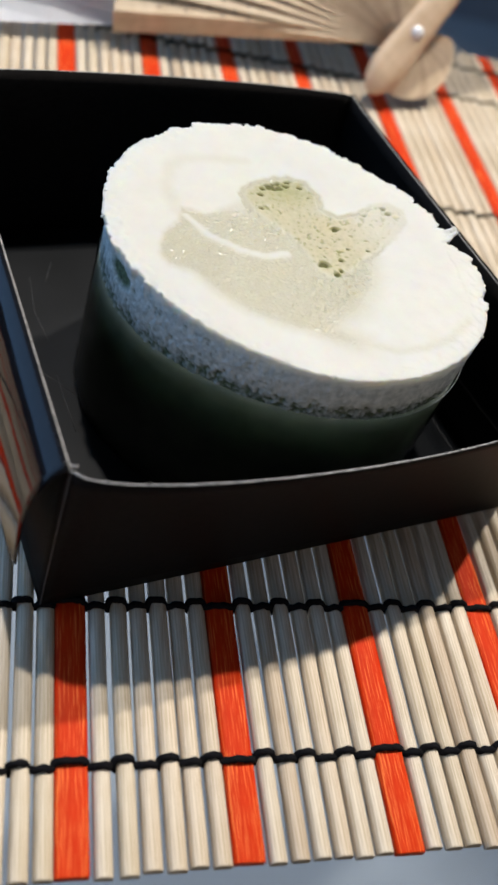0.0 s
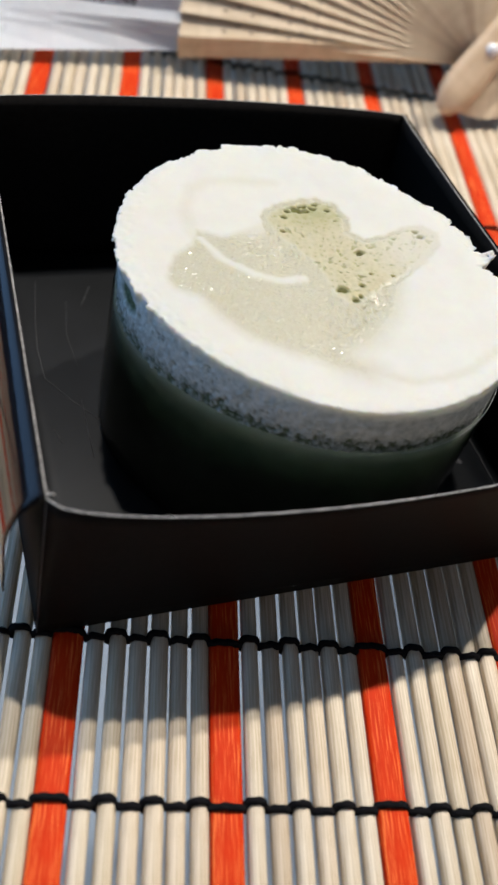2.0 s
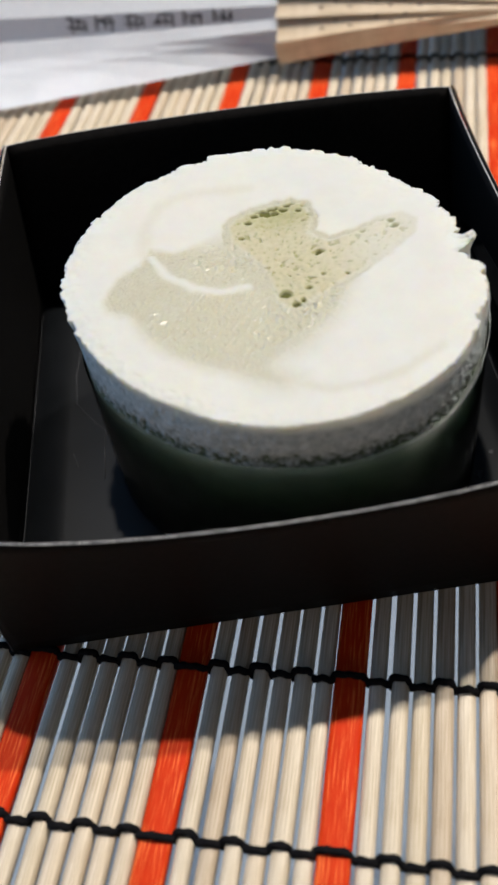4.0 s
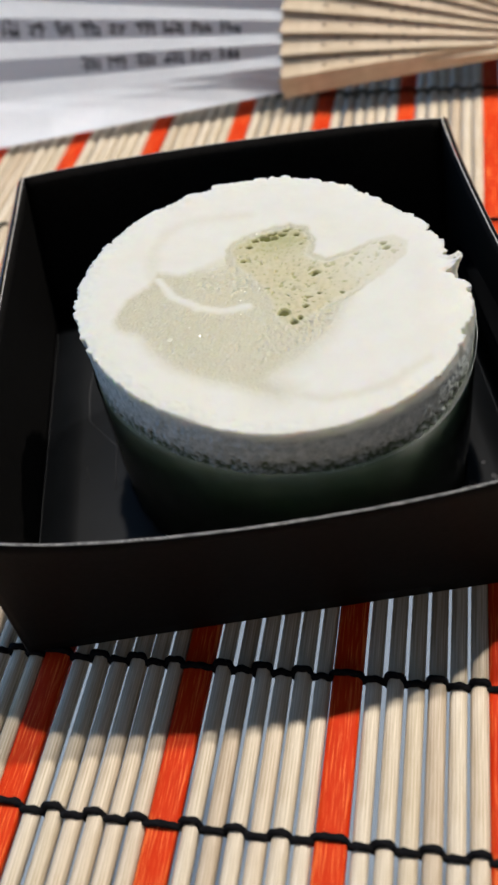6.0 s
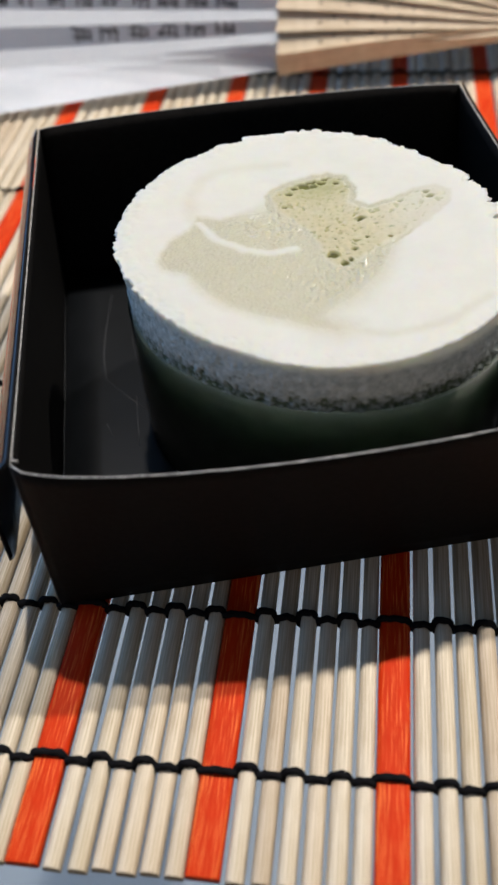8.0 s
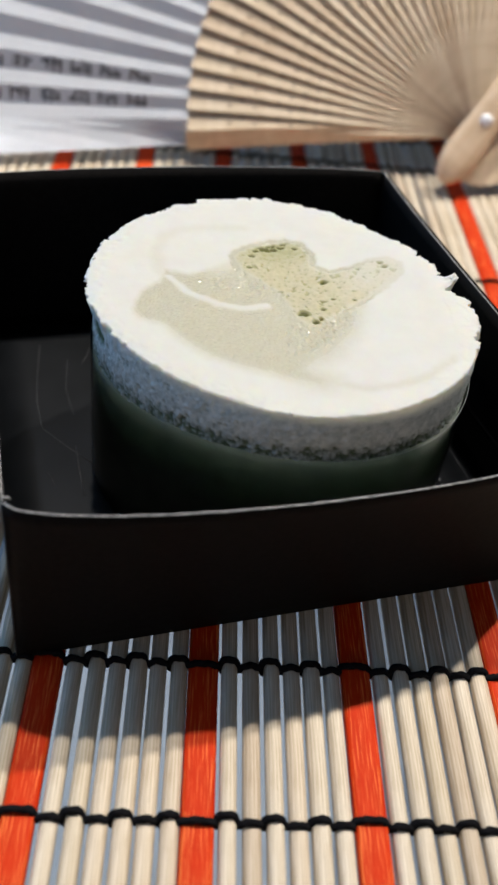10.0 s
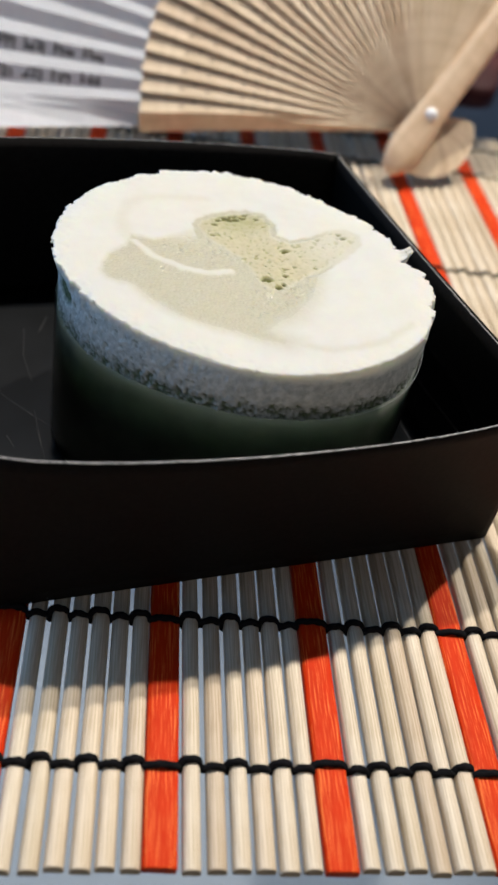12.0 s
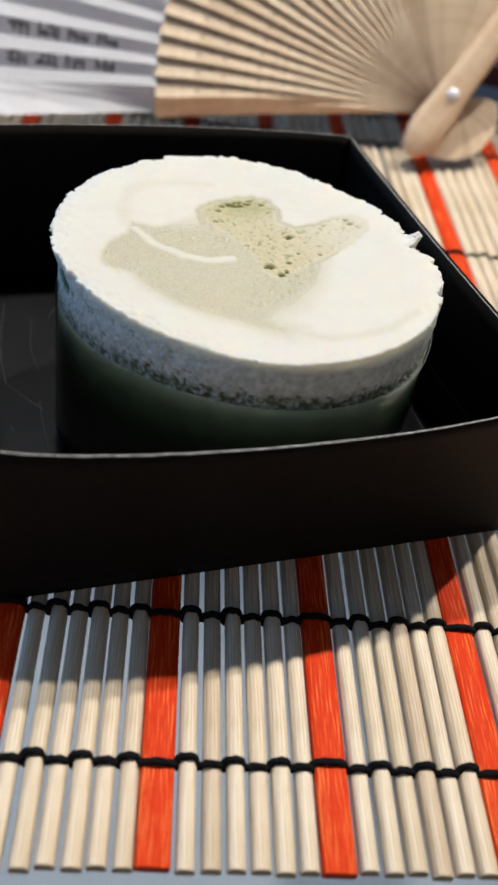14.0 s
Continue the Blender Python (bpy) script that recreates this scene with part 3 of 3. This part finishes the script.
    # curled corner of card on the rim
    bm = tube([RIM["fl"] + Vector((0.03 + 0.06 * math.sin(k * 0.5), 0.04 + 0.012 * k, 0.01 + 0.05 * math.cos(k * 0.5))) for k in range(10)], 0.024, 6)
    part("curled_corner", bm, CUT, ob, "frayed pale card corner")
    return ob


tray()

# ---- cake ----
CAKE = Vector((1.50, 8.27, 0.13))
CAKE_R = 3.66


def blob(x, y, cx, cy, rx, ry, turn=0.0, edge=0.35):
    """1 inside an ellipse, 0 outside, with a soft edge."""
    c, s = math.cos(radians(turn)), math.sin(radians(turn))
    dx, dy = x - cx, y - cy
    d = math.hypot((c * dx + s * dy) / rx, (-s * dx + c * dy) / ry)
    return min(1.0, max(0.0, (1 - d) / edge + 0.5))


def wob(x, y, f, seed=0.0):
    return noise.noise(Vector((x * f, y * f, seed)))


# outlines on the cake's top, from its middle: the bare sponge, and the thin glaze round it
ISLAND = ((-1.10, 1.20), (-0.95, 1.45), (-0.63, 1.72), (-0.25, 1.95), (0.05, 2.02), (0.45, 1.85), (0.63, 1.45), (0.66, 1.00), (0.95, 0.84), (1.30, 0.98), (1.70, 1.32), (2.15, 1.42),
          (2.40, 1.22), (2.40, 0.83), (2.00, 0.23), (1.50, -0.28), (1.03, -0.74), (0.62, -1.14), (0.36, -1.14), (0.08, -0.90), (-0.10, -0.43), (-0.25, -0.04), (-0.60, 0.28), (-0.93, 0.68))
GLAZE = ((-2.86, -0.92), (-2.72, -0.32), (-2.42, 0.05), (-2.32, 0.50), (-1.85, 0.38), (-1.33, 0.75), (-1.00, 1.15), (0.0, 1.2), (0.9, 0.3), (1.45, -0.35), (1.38, -0.60), (1.21, -1.20),
         (0.88, -1.76), (0.45, -2.15), (0.33, -2.32), (0.66, -2.62), (0.50, -2.80), (-0.10, -2.60), (-0.70, -2.43), (-1.40, -2.20), (-1.88, -1.80), (-2.25, -1.32), (-2.68, -1.18))
TAIL = ((0.50, -2.68), (1.20, -2.85), (1.85, -2.76), (2.45, -2.46), (2.90, -1.95))
ARC = ((-2.40, 0.35), (-2.55, 1.15), (-2.40, 1.70), (-2.08, 2.02), (-1.46, 2.22), (-0.80, 2.32))
STROKE = ((-2.25, 0.28), (-1.86, -0.24), (-1.30, -0.56), (-0.80, -0.60), (-0.38, -0.49))
PORES = ((-0.36, 1.55, 0.17), (-0.52, 1.62, 0.12), (-0.26, 1.70, 0.14), (-0.04, 1.66, 0.12), (0.12, 1.86, 0.10), (0.34, 1.78, 0.10), (0.50, 1.66, 0.09), (1.55, 1.12, 0.10), (1.95, 1.20, 0.09), (2.0, 1.02, 0.08), (-0.18, 1.57, 0.13), (-0.53, 1.46, 0.10), (-0.63, 1.25, 0.09), (0.02, 1.78, 0.09), (0.25, 1.62, 0.09), (0.52, 1.49, 0.13), (-0.66, 0.80, 0.08), (0.76, 0.39, 0.11), (0.31, -0.70, 0.14),
         (0.68, -0.53, 0.08), (0.53, -0.94, 0.10), (0.62, -0.83, 0.07), (1.76, 1.23, 0.09), (1.47, 0.93, 0.08), (2.05, 1.06, 0.10), (1.31, -0.20, 0.05), (0.90, -0.19, 0.05), (0.38, 1.30, 0.05))


def distance_to(px, py, pts, closed):
    """The distance from each place to a line of points; negative inside a closed one."""
    pts = np.array(pts)
    ends = np.roll(pts, -1, axis=0) if closed else pts[1:]
    best, inside = np.full(px.shape, 1e9), np.zeros(px.shape, bool)
    for (ax, ay), (bx, by) in zip(pts, ends):
        dx, dy = bx - ax, by - ay
        k = np.clip(((px - ax) * dx + (py - ay) * dy) / (dx * dx + dy * dy), 0, 1)
        best = np.minimum(best, np.hypot(px - ax - k * dx, py - ay - k * dy))
        if closed and dy:
            inside ^= ((ay > py) != (by > py)) & (px < ax + (py - ay) * dx / dy)
    return np.where(inside, -best, best) if closed else best


def smooth(v):
    v = np.clip(v, 0.0, 1.0)
    return v * v * (3 - 2 * v)


def layers(px, py):
    """How much of the thin glaze, of bare sponge, of ridge and of open pore there is at places on the cake's top."""
    flat = list(zip(px.ravel(), py.ravel()))
    grid = lambda f, seed: np.array([wob(x, y, f, seed) for x, y in flat]).reshape(px.shape)  # noqa: E731
    n2, n3, fine = grid(1.8, 1), grid(1.8, 7), grid(7, 3)
    wx, wy = px + 0.05 * n2 + 0.03 * fine, py + 0.05 * n3 + 0.03 * grid(7, 5)
    isle = distance_to(wx, wy, ISLAND, True)
    sponge = smooth(0.5 - (isle + 0.13) / 0.16)
    veil = 0.55 * smooth((wx - 0.6) / 1.2) * smooth((wy + 0.6) / 1.2)  # a thin smear of cream over one lobe
    veil = np.maximum(veil, 0.8 * np.exp(-(((wx - 0.95) / 0.42) ** 2 + ((wy - 1.0) / 0.28) ** 2)))
    edge = distance_to(wx, wy, GLAZE, True)
    soft = 0.20 + 0.36 * smooth((wx + 0.4) / 1.2) + 0.30 * smooth((-0.7 - wy) / 1.2)
    glaze = 0.95 * smooth(0.5 - edge / soft)
    glaze = np.maximum(glaze, 0.34 * smooth(1 - distance_to(wx, wy, TAIL, False) / 0.17))
    glaze = np.maximum(glaze, 0.27 * smooth(1 - distance_to(wx, wy, ARC, False) / 0.26))
    glaze = np.maximum(glaze, smooth(0.5 - isle / 0.10) * (0.95 - 0.45 * smooth((wx - 1.2) / 0.8)))  # the moist rim of the sponge
    mound = smooth(1.3 - np.hypot((px + 1.50) / 0.95, (py - 1.30) / 0.85))
    glaze = np.where(isle > 0.05, glaze * (1 - 0.85 * mound), glaze)
    stroke = smooth(1.05 - distance_to(wx, wy, STROKE, False) / (0.17 - 0.04 * np.abs(wx + 1.2)))
    glaze = glaze * (1 - 0.9 * stroke)
    pore = np.zeros(px.shape)
    jag = 0.35 * grid(9, 4)
    for cx, cy, pr in PORES:
        pore = np.maximum(pore, np.clip(2.2 * (1 - np.hypot(px - cx, (py - cy) * 1.35) / pr - jag), 0, 1))
    pore = np.maximum(pore, np.clip(3.2 * (grid(13, 2.5) - 0.36), 0, 0.42))
    pore = np.maximum(pore, 0.40 * np.exp(-(((px + 0.15) / 0.7) ** 2 + ((py - 1.5) / 0.45) ** 2)) * (1 + 0.5 * grid(6, 9)))
    pore = pore * np.minimum(1.0, sponge) * (1 - 0.5 * veil)
    return glaze * (1 - sponge), sponge * (1 - veil), stroke, pore


# the rim of the cream, degrees and radius: torn along one stretch, with a tuft that stands up
RIM_R = ((-180, 3.83), (-166, 3.72), (-150, 3.54), (-132, 3.44), (-110, 3.42), (-95, 3.53), (-80, 3.66), (-66, 3.78), (-50, 3.86), (-38, 3.86), (-28, 3.79), (-18, 3.70), (-7, 3.62), (-2, 3.52),
         (1, 3.39), (3, 3.36), (5.5, 3.16), (7, 3.30), (8.2, 3.43), (8.8, 3.40), (10, 3.53), (11, 3.42), (12.5, 3.23), (18, 3.23), (24, 3.32), (27, 3.33), (29, 3.12), (30.5, 3.27), (36, 3.24), (47, 3.21), (57, 3.23),
         (64, 3.33), (72, 3.45), (80, 3.56), (90, 3.70), (100, 3.77), (112, 3.83), (125, 3.83), (140, 3.83), (155, 3.84), (180, 3.83))


def body_r(deg):
    """The side bulges towards one quarter."""
    return 3.66 + 0.22 * math.exp(-(((deg + 42) / 32) ** 2)) - 0.17 * math.exp(-(((deg + 128) / 32) ** 2)) + 0.04 * math.exp(-(((abs(deg) - 172) / 20) ** 2))


def film_z(deg):
    """The upper edge of the film, which runs a little askew."""
    return 3.50 + 0.04 * math.exp(-(((deg + 102) / 24) ** 2)) - 0.09 * math.exp(-(((deg + 135) / 22) ** 2)) - 0.24 * math.exp(-(((abs(deg) - 168) / 30) ** 2)) + 0.15 * math.exp(-(((deg + 8) / 20) ** 2)) - CAKE.z


def cake_top(x):
    """The top leans: it rises towards one side."""
    return 4.52 + 0.065 * max(0.0, x) - CAKE.z


def cake():
    ob = thing("round_cake", "round green tea cake topped with white cream, wrapped in clear film", "cake", CAKE)
    bm = bmesh.new()
    col = bm.loops.layers.float_color.new("layers")
    data = {}
    n_t, n_r = 640, 120
    edge_r, degs = [], []
    for k in range(n_t):
        a = 2 * math.pi * k / n_t
        deg = (math.degrees(a) + 180) % 360 - 180
        p = Vector((math.cos(a), math.sin(a), 0))
        ragged = 1.0 if -30 < deg < 140 else (0.6 if abs(deg) > 150 else 0.25)
        r = float(np.interp(deg, [d for d, _ in RIM_R], [q for _, q in RIM_R]))
        r += ragged * (0.035 * noise.noise(p * 21) + 0.06 * (noise.cell(p * 13 + 0.3 * noise.noise_vector(p * 9)) - 0.5) + 0.045 * noise.noise(p * 42) + 0.03 * noise.noise(p * 75))
        edge_r.append(r)
        degs.append(deg)

    def vert(co, mask):
        v = bm.verts.new(co)
        data[v] = mask
        return v

    turn = np.arange(n_t) * 2 * np.pi / n_t
    share = (np.arange(n_r) + 1)[:, None] / n_r
    reach = 3.45 * share + (np.array(edge_r)[None, :] - 3.45) * (np.clip(share - 0.55, 0, 1) / 0.45) ** 1.5
    gx, gy = reach * np.cos(turn), reach * np.sin(turn)
    g_all, s_all, st_all, po_all = layers(gx, gy)
    rings = []
    for j in range(n_r):
        f = (j + 1) / n_r
        ring = []
        for k in range(n_t):
            x, y = float(gx[j, k]), float(gy[j, k])
            g, s, st, po = float(g_all[j, k]), float(s_all[j, k]), float(st_all[j, k]), float(po_all[j, k])
            z = cake_top(x) + 0.03 * wob(x, y, 0.5, 4) + 0.006 * wob(x, y, 4, 9) + (0.001 + 0.010 * max(0.0, f - 0.88) / 0.12) * wob(x, y, 14, 3)
            z += -0.025 * min(1.0, g + 0.4 * st) + 0.01 * s - 0.06 * po
            if s > 0.2:
                z += s * (0.012 * wob(x, y, 5, 6) + 0.010 * wob(x, y, 12, 6))
            if g > 0.2 and s < 0.5:
                wet = 0.15 + max(blob(x, y, 0.55, -1.3, 0.9, 0.45, 20, 0.9), 1.3 * blob(x, y, 0.9, -0.95, 0.6, 0.3, 40, 0.9), blob(x, y, -0.9, 0.25, 0.7, 0.45, 0, 0.9))
                z += g * (0.006 * wob(x, y, 9, 8) + wet * (0.026 * wob(x, y, 12, 8) + 0.012 * wob(x, y, 19, 8)))
            if f > 0.93:
                z += 0.02 * noise.noise(Vector((x * 7, y * 7, 1))) - 0.4 * (f - 0.93)
                spike = abs((degs[k] - 8.5) % 2.2 - 1.1) / 1.1
                z += (0.05 + 0.14 * spike) * max(0.0, 1 - abs(degs[k] - 9.6) / 3.4) ** 0.5 * (f - 0.93) / 0.07
            ring.append(vert((x, y, z), (g, s, 0.0, po)))
        rings.append(ring)
    centre = vert((0, 0, cake_top(0)), (0.0, 1.0, 0.0, 0.0))
    for k in range(n_t):
        bm.faces.new((centre, rings[0][k], rings[0][(k + 1) % n_t]))
    # crumbly side of the cream, down to the film
    n_s = 28
    rim_z = [v.co.z for v in rings[-1]]
    for j in range(1, n_s + 1):
        f = j / n_s
        ring = []
        for k in range(n_t):
            a, deg = 2 * math.pi * k / n_t, degs[k]
            x, y = math.cos(a), math.sin(a)
            low = film_z(deg) - 0.06
            z = rim_z[k] - 0.02 - f * (rim_z[k] - 0.02 - low)
            p = Vector((x * CAKE_R, y * CAKE_R, z))
            torn = min(1.0, max(0.0, (deg + 6) / 6)) * min(1.0, max(0.0, (80 - deg) / 15))  # there the side is hollow
            out = math.sin(min(1.0, f / 0.42) * math.pi / 2) * (1 - torn) + torn * (f**4 - 0.45 * math.sin(math.pi * min(1.0, f * 2)))
            r = edge_r[k] + (body_r(deg) - 0.04 - edge_r[k]) * out + min(1.0, f * 6) * (0.012 * noise.noise(p * 5) + 0.016 * noise.noise(p * 9) + 0.022 * noise.noise(p * 17))
            much = 1.0 if -128 < deg < -20 else 0.7
            band = 1.5 * (0.22 + 0.25 * noise.noise(p * 2.2) + 0.55 * noise.noise(p * 7) + 0.8 * noise.noise(p * 15) + 3.2 * (min(f, 0.84) - 0.76)) * much
            if deg < -105 and f > 0.2:  # small pits and cracks
                band = max(band, 2.6 * (noise.noise(p * 10 + Vector((0, 0, z * 14))) - 0.36))
            band = min(0.9, max(0.0, band))
            band = max(band, 0.9 * blob(math.degrees(a), z, 196, 4.02 - CAKE.z, 5.5, 0.2, 0, 0.4))
            r -= 0.05 * band
            ring.append(vert((x * r, y * r, z), (0.0, 0.0, band, 0.0)))
        rings.append(ring)
    for r, s in zip(rings, rings[1:]):
        for k in range(n_t):
            bm.faces.new((r[k], s[k], s[(k + 1) % n_t], r[(k + 1) % n_t]))
    for f in bm.faces:
        for lp in f.loops:
            lp[col] = data[lp.vert]
    bmesh.ops.recalc_face_normals(bm, faces=bm.faces[:])
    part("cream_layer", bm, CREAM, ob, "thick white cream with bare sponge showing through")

    # loose crumbs along the edge
    rnd = random.Random(11)

    def crumb(deg, r, z, size):
        bm = bmesh.new()
        col = bm.loops.layers.float_color.new("layers")
        made = bmesh.ops.create_icosphere(bm, subdivisions=2, radius=size)["verts"]
        a, off = radians(deg), rnd.uniform(0, 50)
        for v in made:
            v.co *= 1 + 0.8 * noise.noise(v.co * (1.6 / size) + Vector((off, 0, 0)))
            v.co += Vector((r * math.cos(a), r * math.sin(a), z))
        for f in bm.faces:
            for lp in f.loops:
                lp[col] = (0.0, 0.0, 0.0, 0.0)
        part("crumb", bm, CREAM, ob)

    for k in range(22):
        deg = rnd.uniform(-180, 180) if k % 3 else rnd.uniform(-20, 80)
        i = int(deg % 360 / 360 * n_t)
        crumb(deg, edge_r[i] - rnd.uniform(0.0, 0.05), rim_z[i] - rnd.uniform(0.0, 0.06), rnd.uniform(0.02, 0.04))
    tuft = int(9.6 / 360 * n_t)
    for ddeg, dr, dz, size in ((0.4, -0.10, 0.0, 0.035), (-1.2, -0.06, 0.01, 0.03)):
        crumb(9.6 + ddeg, edge_r[tuft] + dr, rim_z[tuft] + dz, size)

    def drum(inset, top, n=160, cap=True):
        """The bulging side up to the film's edge."""
        b = bmesh.new()
        rows = []
        for q in range(9):
            row = []
            for k in range(n):
                deg = (360 * k / n + 180) % 360 - 180
                r, a = body_r(deg) - inset, radians(deg)
                row.append(b.verts.new((r * math.cos(a), r * math.sin(a), (film_z(deg) + top) * q / 8)))
            rows.append(row)
        for r, s in zip(rows, rows[1:]):
            for k in range(n):
                b.faces.new((r[k], r[(k + 1) % n], s[(k + 1) % n], s[k]))
        if cap:
            b.faces.new(rows[0][::-1]), b.faces.new(rows[-1])
        return b

    part("sponge_body", drum(0.03, -0.02), SPONGE, ob, "smooth dark green sponge side")
    part("film_collar", drum(-0.015, 0.03, cap=False), FILM, ob, "clear plastic film round the side")
    ring = []
    for k in range(61):
        deg = -70 + 100 * k / 60
        r = body_r(deg) + 0.017
        ring.append((r * math.cos(radians(deg)), r * math.sin(radians(deg)), film_z(deg) + 0.03))
    part("film_rim", tube(ring, 0.006, 6), FILM_EDGE, ob, "cut rim of the clear film")
    return ob


cake()

# ---- bamboo mat: each stick a piece, held by black threads ----
PERIOD, RED_W, NAT_PITCH, NAT_W = 2.8, 0.55, 0.375, 0.285
STICKS = []
x = MAT_X0
while x < MAT_X1:
    STICKS.append((x + RED_W / 2, RED_W, True))
    for k in range(6):
        STICKS.append((x + RED_W + 0.045 + NAT_PITCH * (k + 0.5) - 0.02, NAT_W, False))
    x += PERIOD


def stick_mesh(name, width, height, length, mat, flat):
    """A split stick with a rounded back, flat below and sawn at the ends; its top is at z = 0."""
    bm = bmesh.new()
    prof = [(-width / 2, -height)]
    n = 8
    for k in range(n + 1):
        a = math.pi * k / n
        cx = -math.cos(a)
        rise = math.sin(a) ** (0.35 if flat else 0.7)
        prof.append((cx * width / 2, -height * (0.72 if not flat else 0.35) * (1 - rise)))
    prof.append((width / 2, -height))
    ends = []
    for y in (0, 0.03, length * 0.14, length * 0.33, length * 0.5, length * 0.66, length - 0.03, length):
        k = 0.94 if y in (0, length) else 1.0
        broad = k * (1.0 if flat else 1 + 0.08 * min(1.0, max(0.0, (7 - y) / 3)) + 0.10 * min(1.0, max(0.0, (y - 9) / 8)) + 0.03 * noise.noise(Vector((y * 0.7, width * 90, 2))))
        ends.append([bm.verts.new((px * broad, y, pz * k - (1 - k) * height / 2)) for px, pz in prof])
    for r, s in zip(ends, ends[1:]):
        for k in range(len(prof)):
            bm.faces.new((r[k], s[k], s[(k + 1) % len(prof)], r[(k + 1) % len(prof)]))
    bm.faces.new(ends[0]), bm.faces.new(ends[-1][::-1])
    bmesh.ops.recalc_face_normals(bm, faces=bm.faces[:])
    for v in bm.verts:
        v.co *= CM
    me = bpy.data.meshes.new(name)
    bm.to_mesh(me)
    bm.free()
    me.materials.append(mat)
    me.materials.append(RED_END if flat else SAWN)
    for p in me.polygons:
        p.use_smooth = len(p.vertices) == 4
        p.material_index = 0 if p.use_smooth else 1
    return me


def bamboo_mat():
    ob = thing("bamboo_mat", "woven mat of pale bamboo sticks with red slats and black thread", "place mat", (0, 0, -0.2))
    rnd = random.Random(4)
    long = MAT_Y1 - MAT_Y0
    nat = [stick_mesh("stick", NAT_W + d, 0.21, long, STICK, False) for d in (-0.012, 0.0, 0.012)]
    wide = [stick_mesh("stick", NAT_W + d, 0.21, long, STICK, False) for d in (0.028, 0.04, 0.05)]  # those past the tray sit closer
    red = stick_mesh("red_slat", RED_W - 0.01, 0.19, long, RED, True)
    for cx, w, is_red in STICKS:
        piece = new("red_slat" if is_red else "stick", red if is_red else rnd.choice(nat if cx < 7.6 else wide))
        piece.parent = ob
        up = 0.0 if is_red else 0.02
        lean = math.degrees(math.atan(max(0.0, 6.8 - cx) * 0.062 / 23.0))  # the weave narrows a little towards the far end
        here = Vector((cx + rnd.uniform(-0.012, 0.012), MAT_Y0 + rnd.uniform(-0.035, 0.035), 0.2 + up + rnd.uniform(-0.012, 0.008)))
        piece.matrix_local = Matrix.Translation(here * CM) @ pose(0, 0, 0, 0, rnd.uniform(-3, 3), rnd.uniform(-0.05, 0.05) - lean)
    for y in (0.0, 2.92, 8.7, 16.65, 23.62, 25.9):
        for strand in (0, 1):
            pts = []
            for k, (cx, w, is_red) in enumerate(STICKS):
                cx += max(0.0, 6.8 - cx) * 0.062 * y / 23.0
                over = k % 2 == strand
                h = w / 2
                yy = y + (0.06 if strand else -0.045) * (1.0 if over else 0.4) + rnd.uniform(-0.015, 0.015)
                if over:
                    pts += [(cx - h - 0.045, y, 0.09), (cx - h * 0.85, yy, 0.20), (cx - h * 0.35, yy, 0.25), (cx + h * 0.35, yy, 0.25), (cx + h * 0.85, yy, 0.20), (cx + h + 0.045, y, 0.09)]
                else:
                    pts += [(cx - h * 0.6, yy, 0.02), (cx + h * 0.6, yy, 0.02)]
            part("thread", ply(pts, 0.064, 9) if y < 12 else tube(pts, 0.048, 8), THREAD, ob, "black cotton binding thread")
    return ob


bamboo_mat()
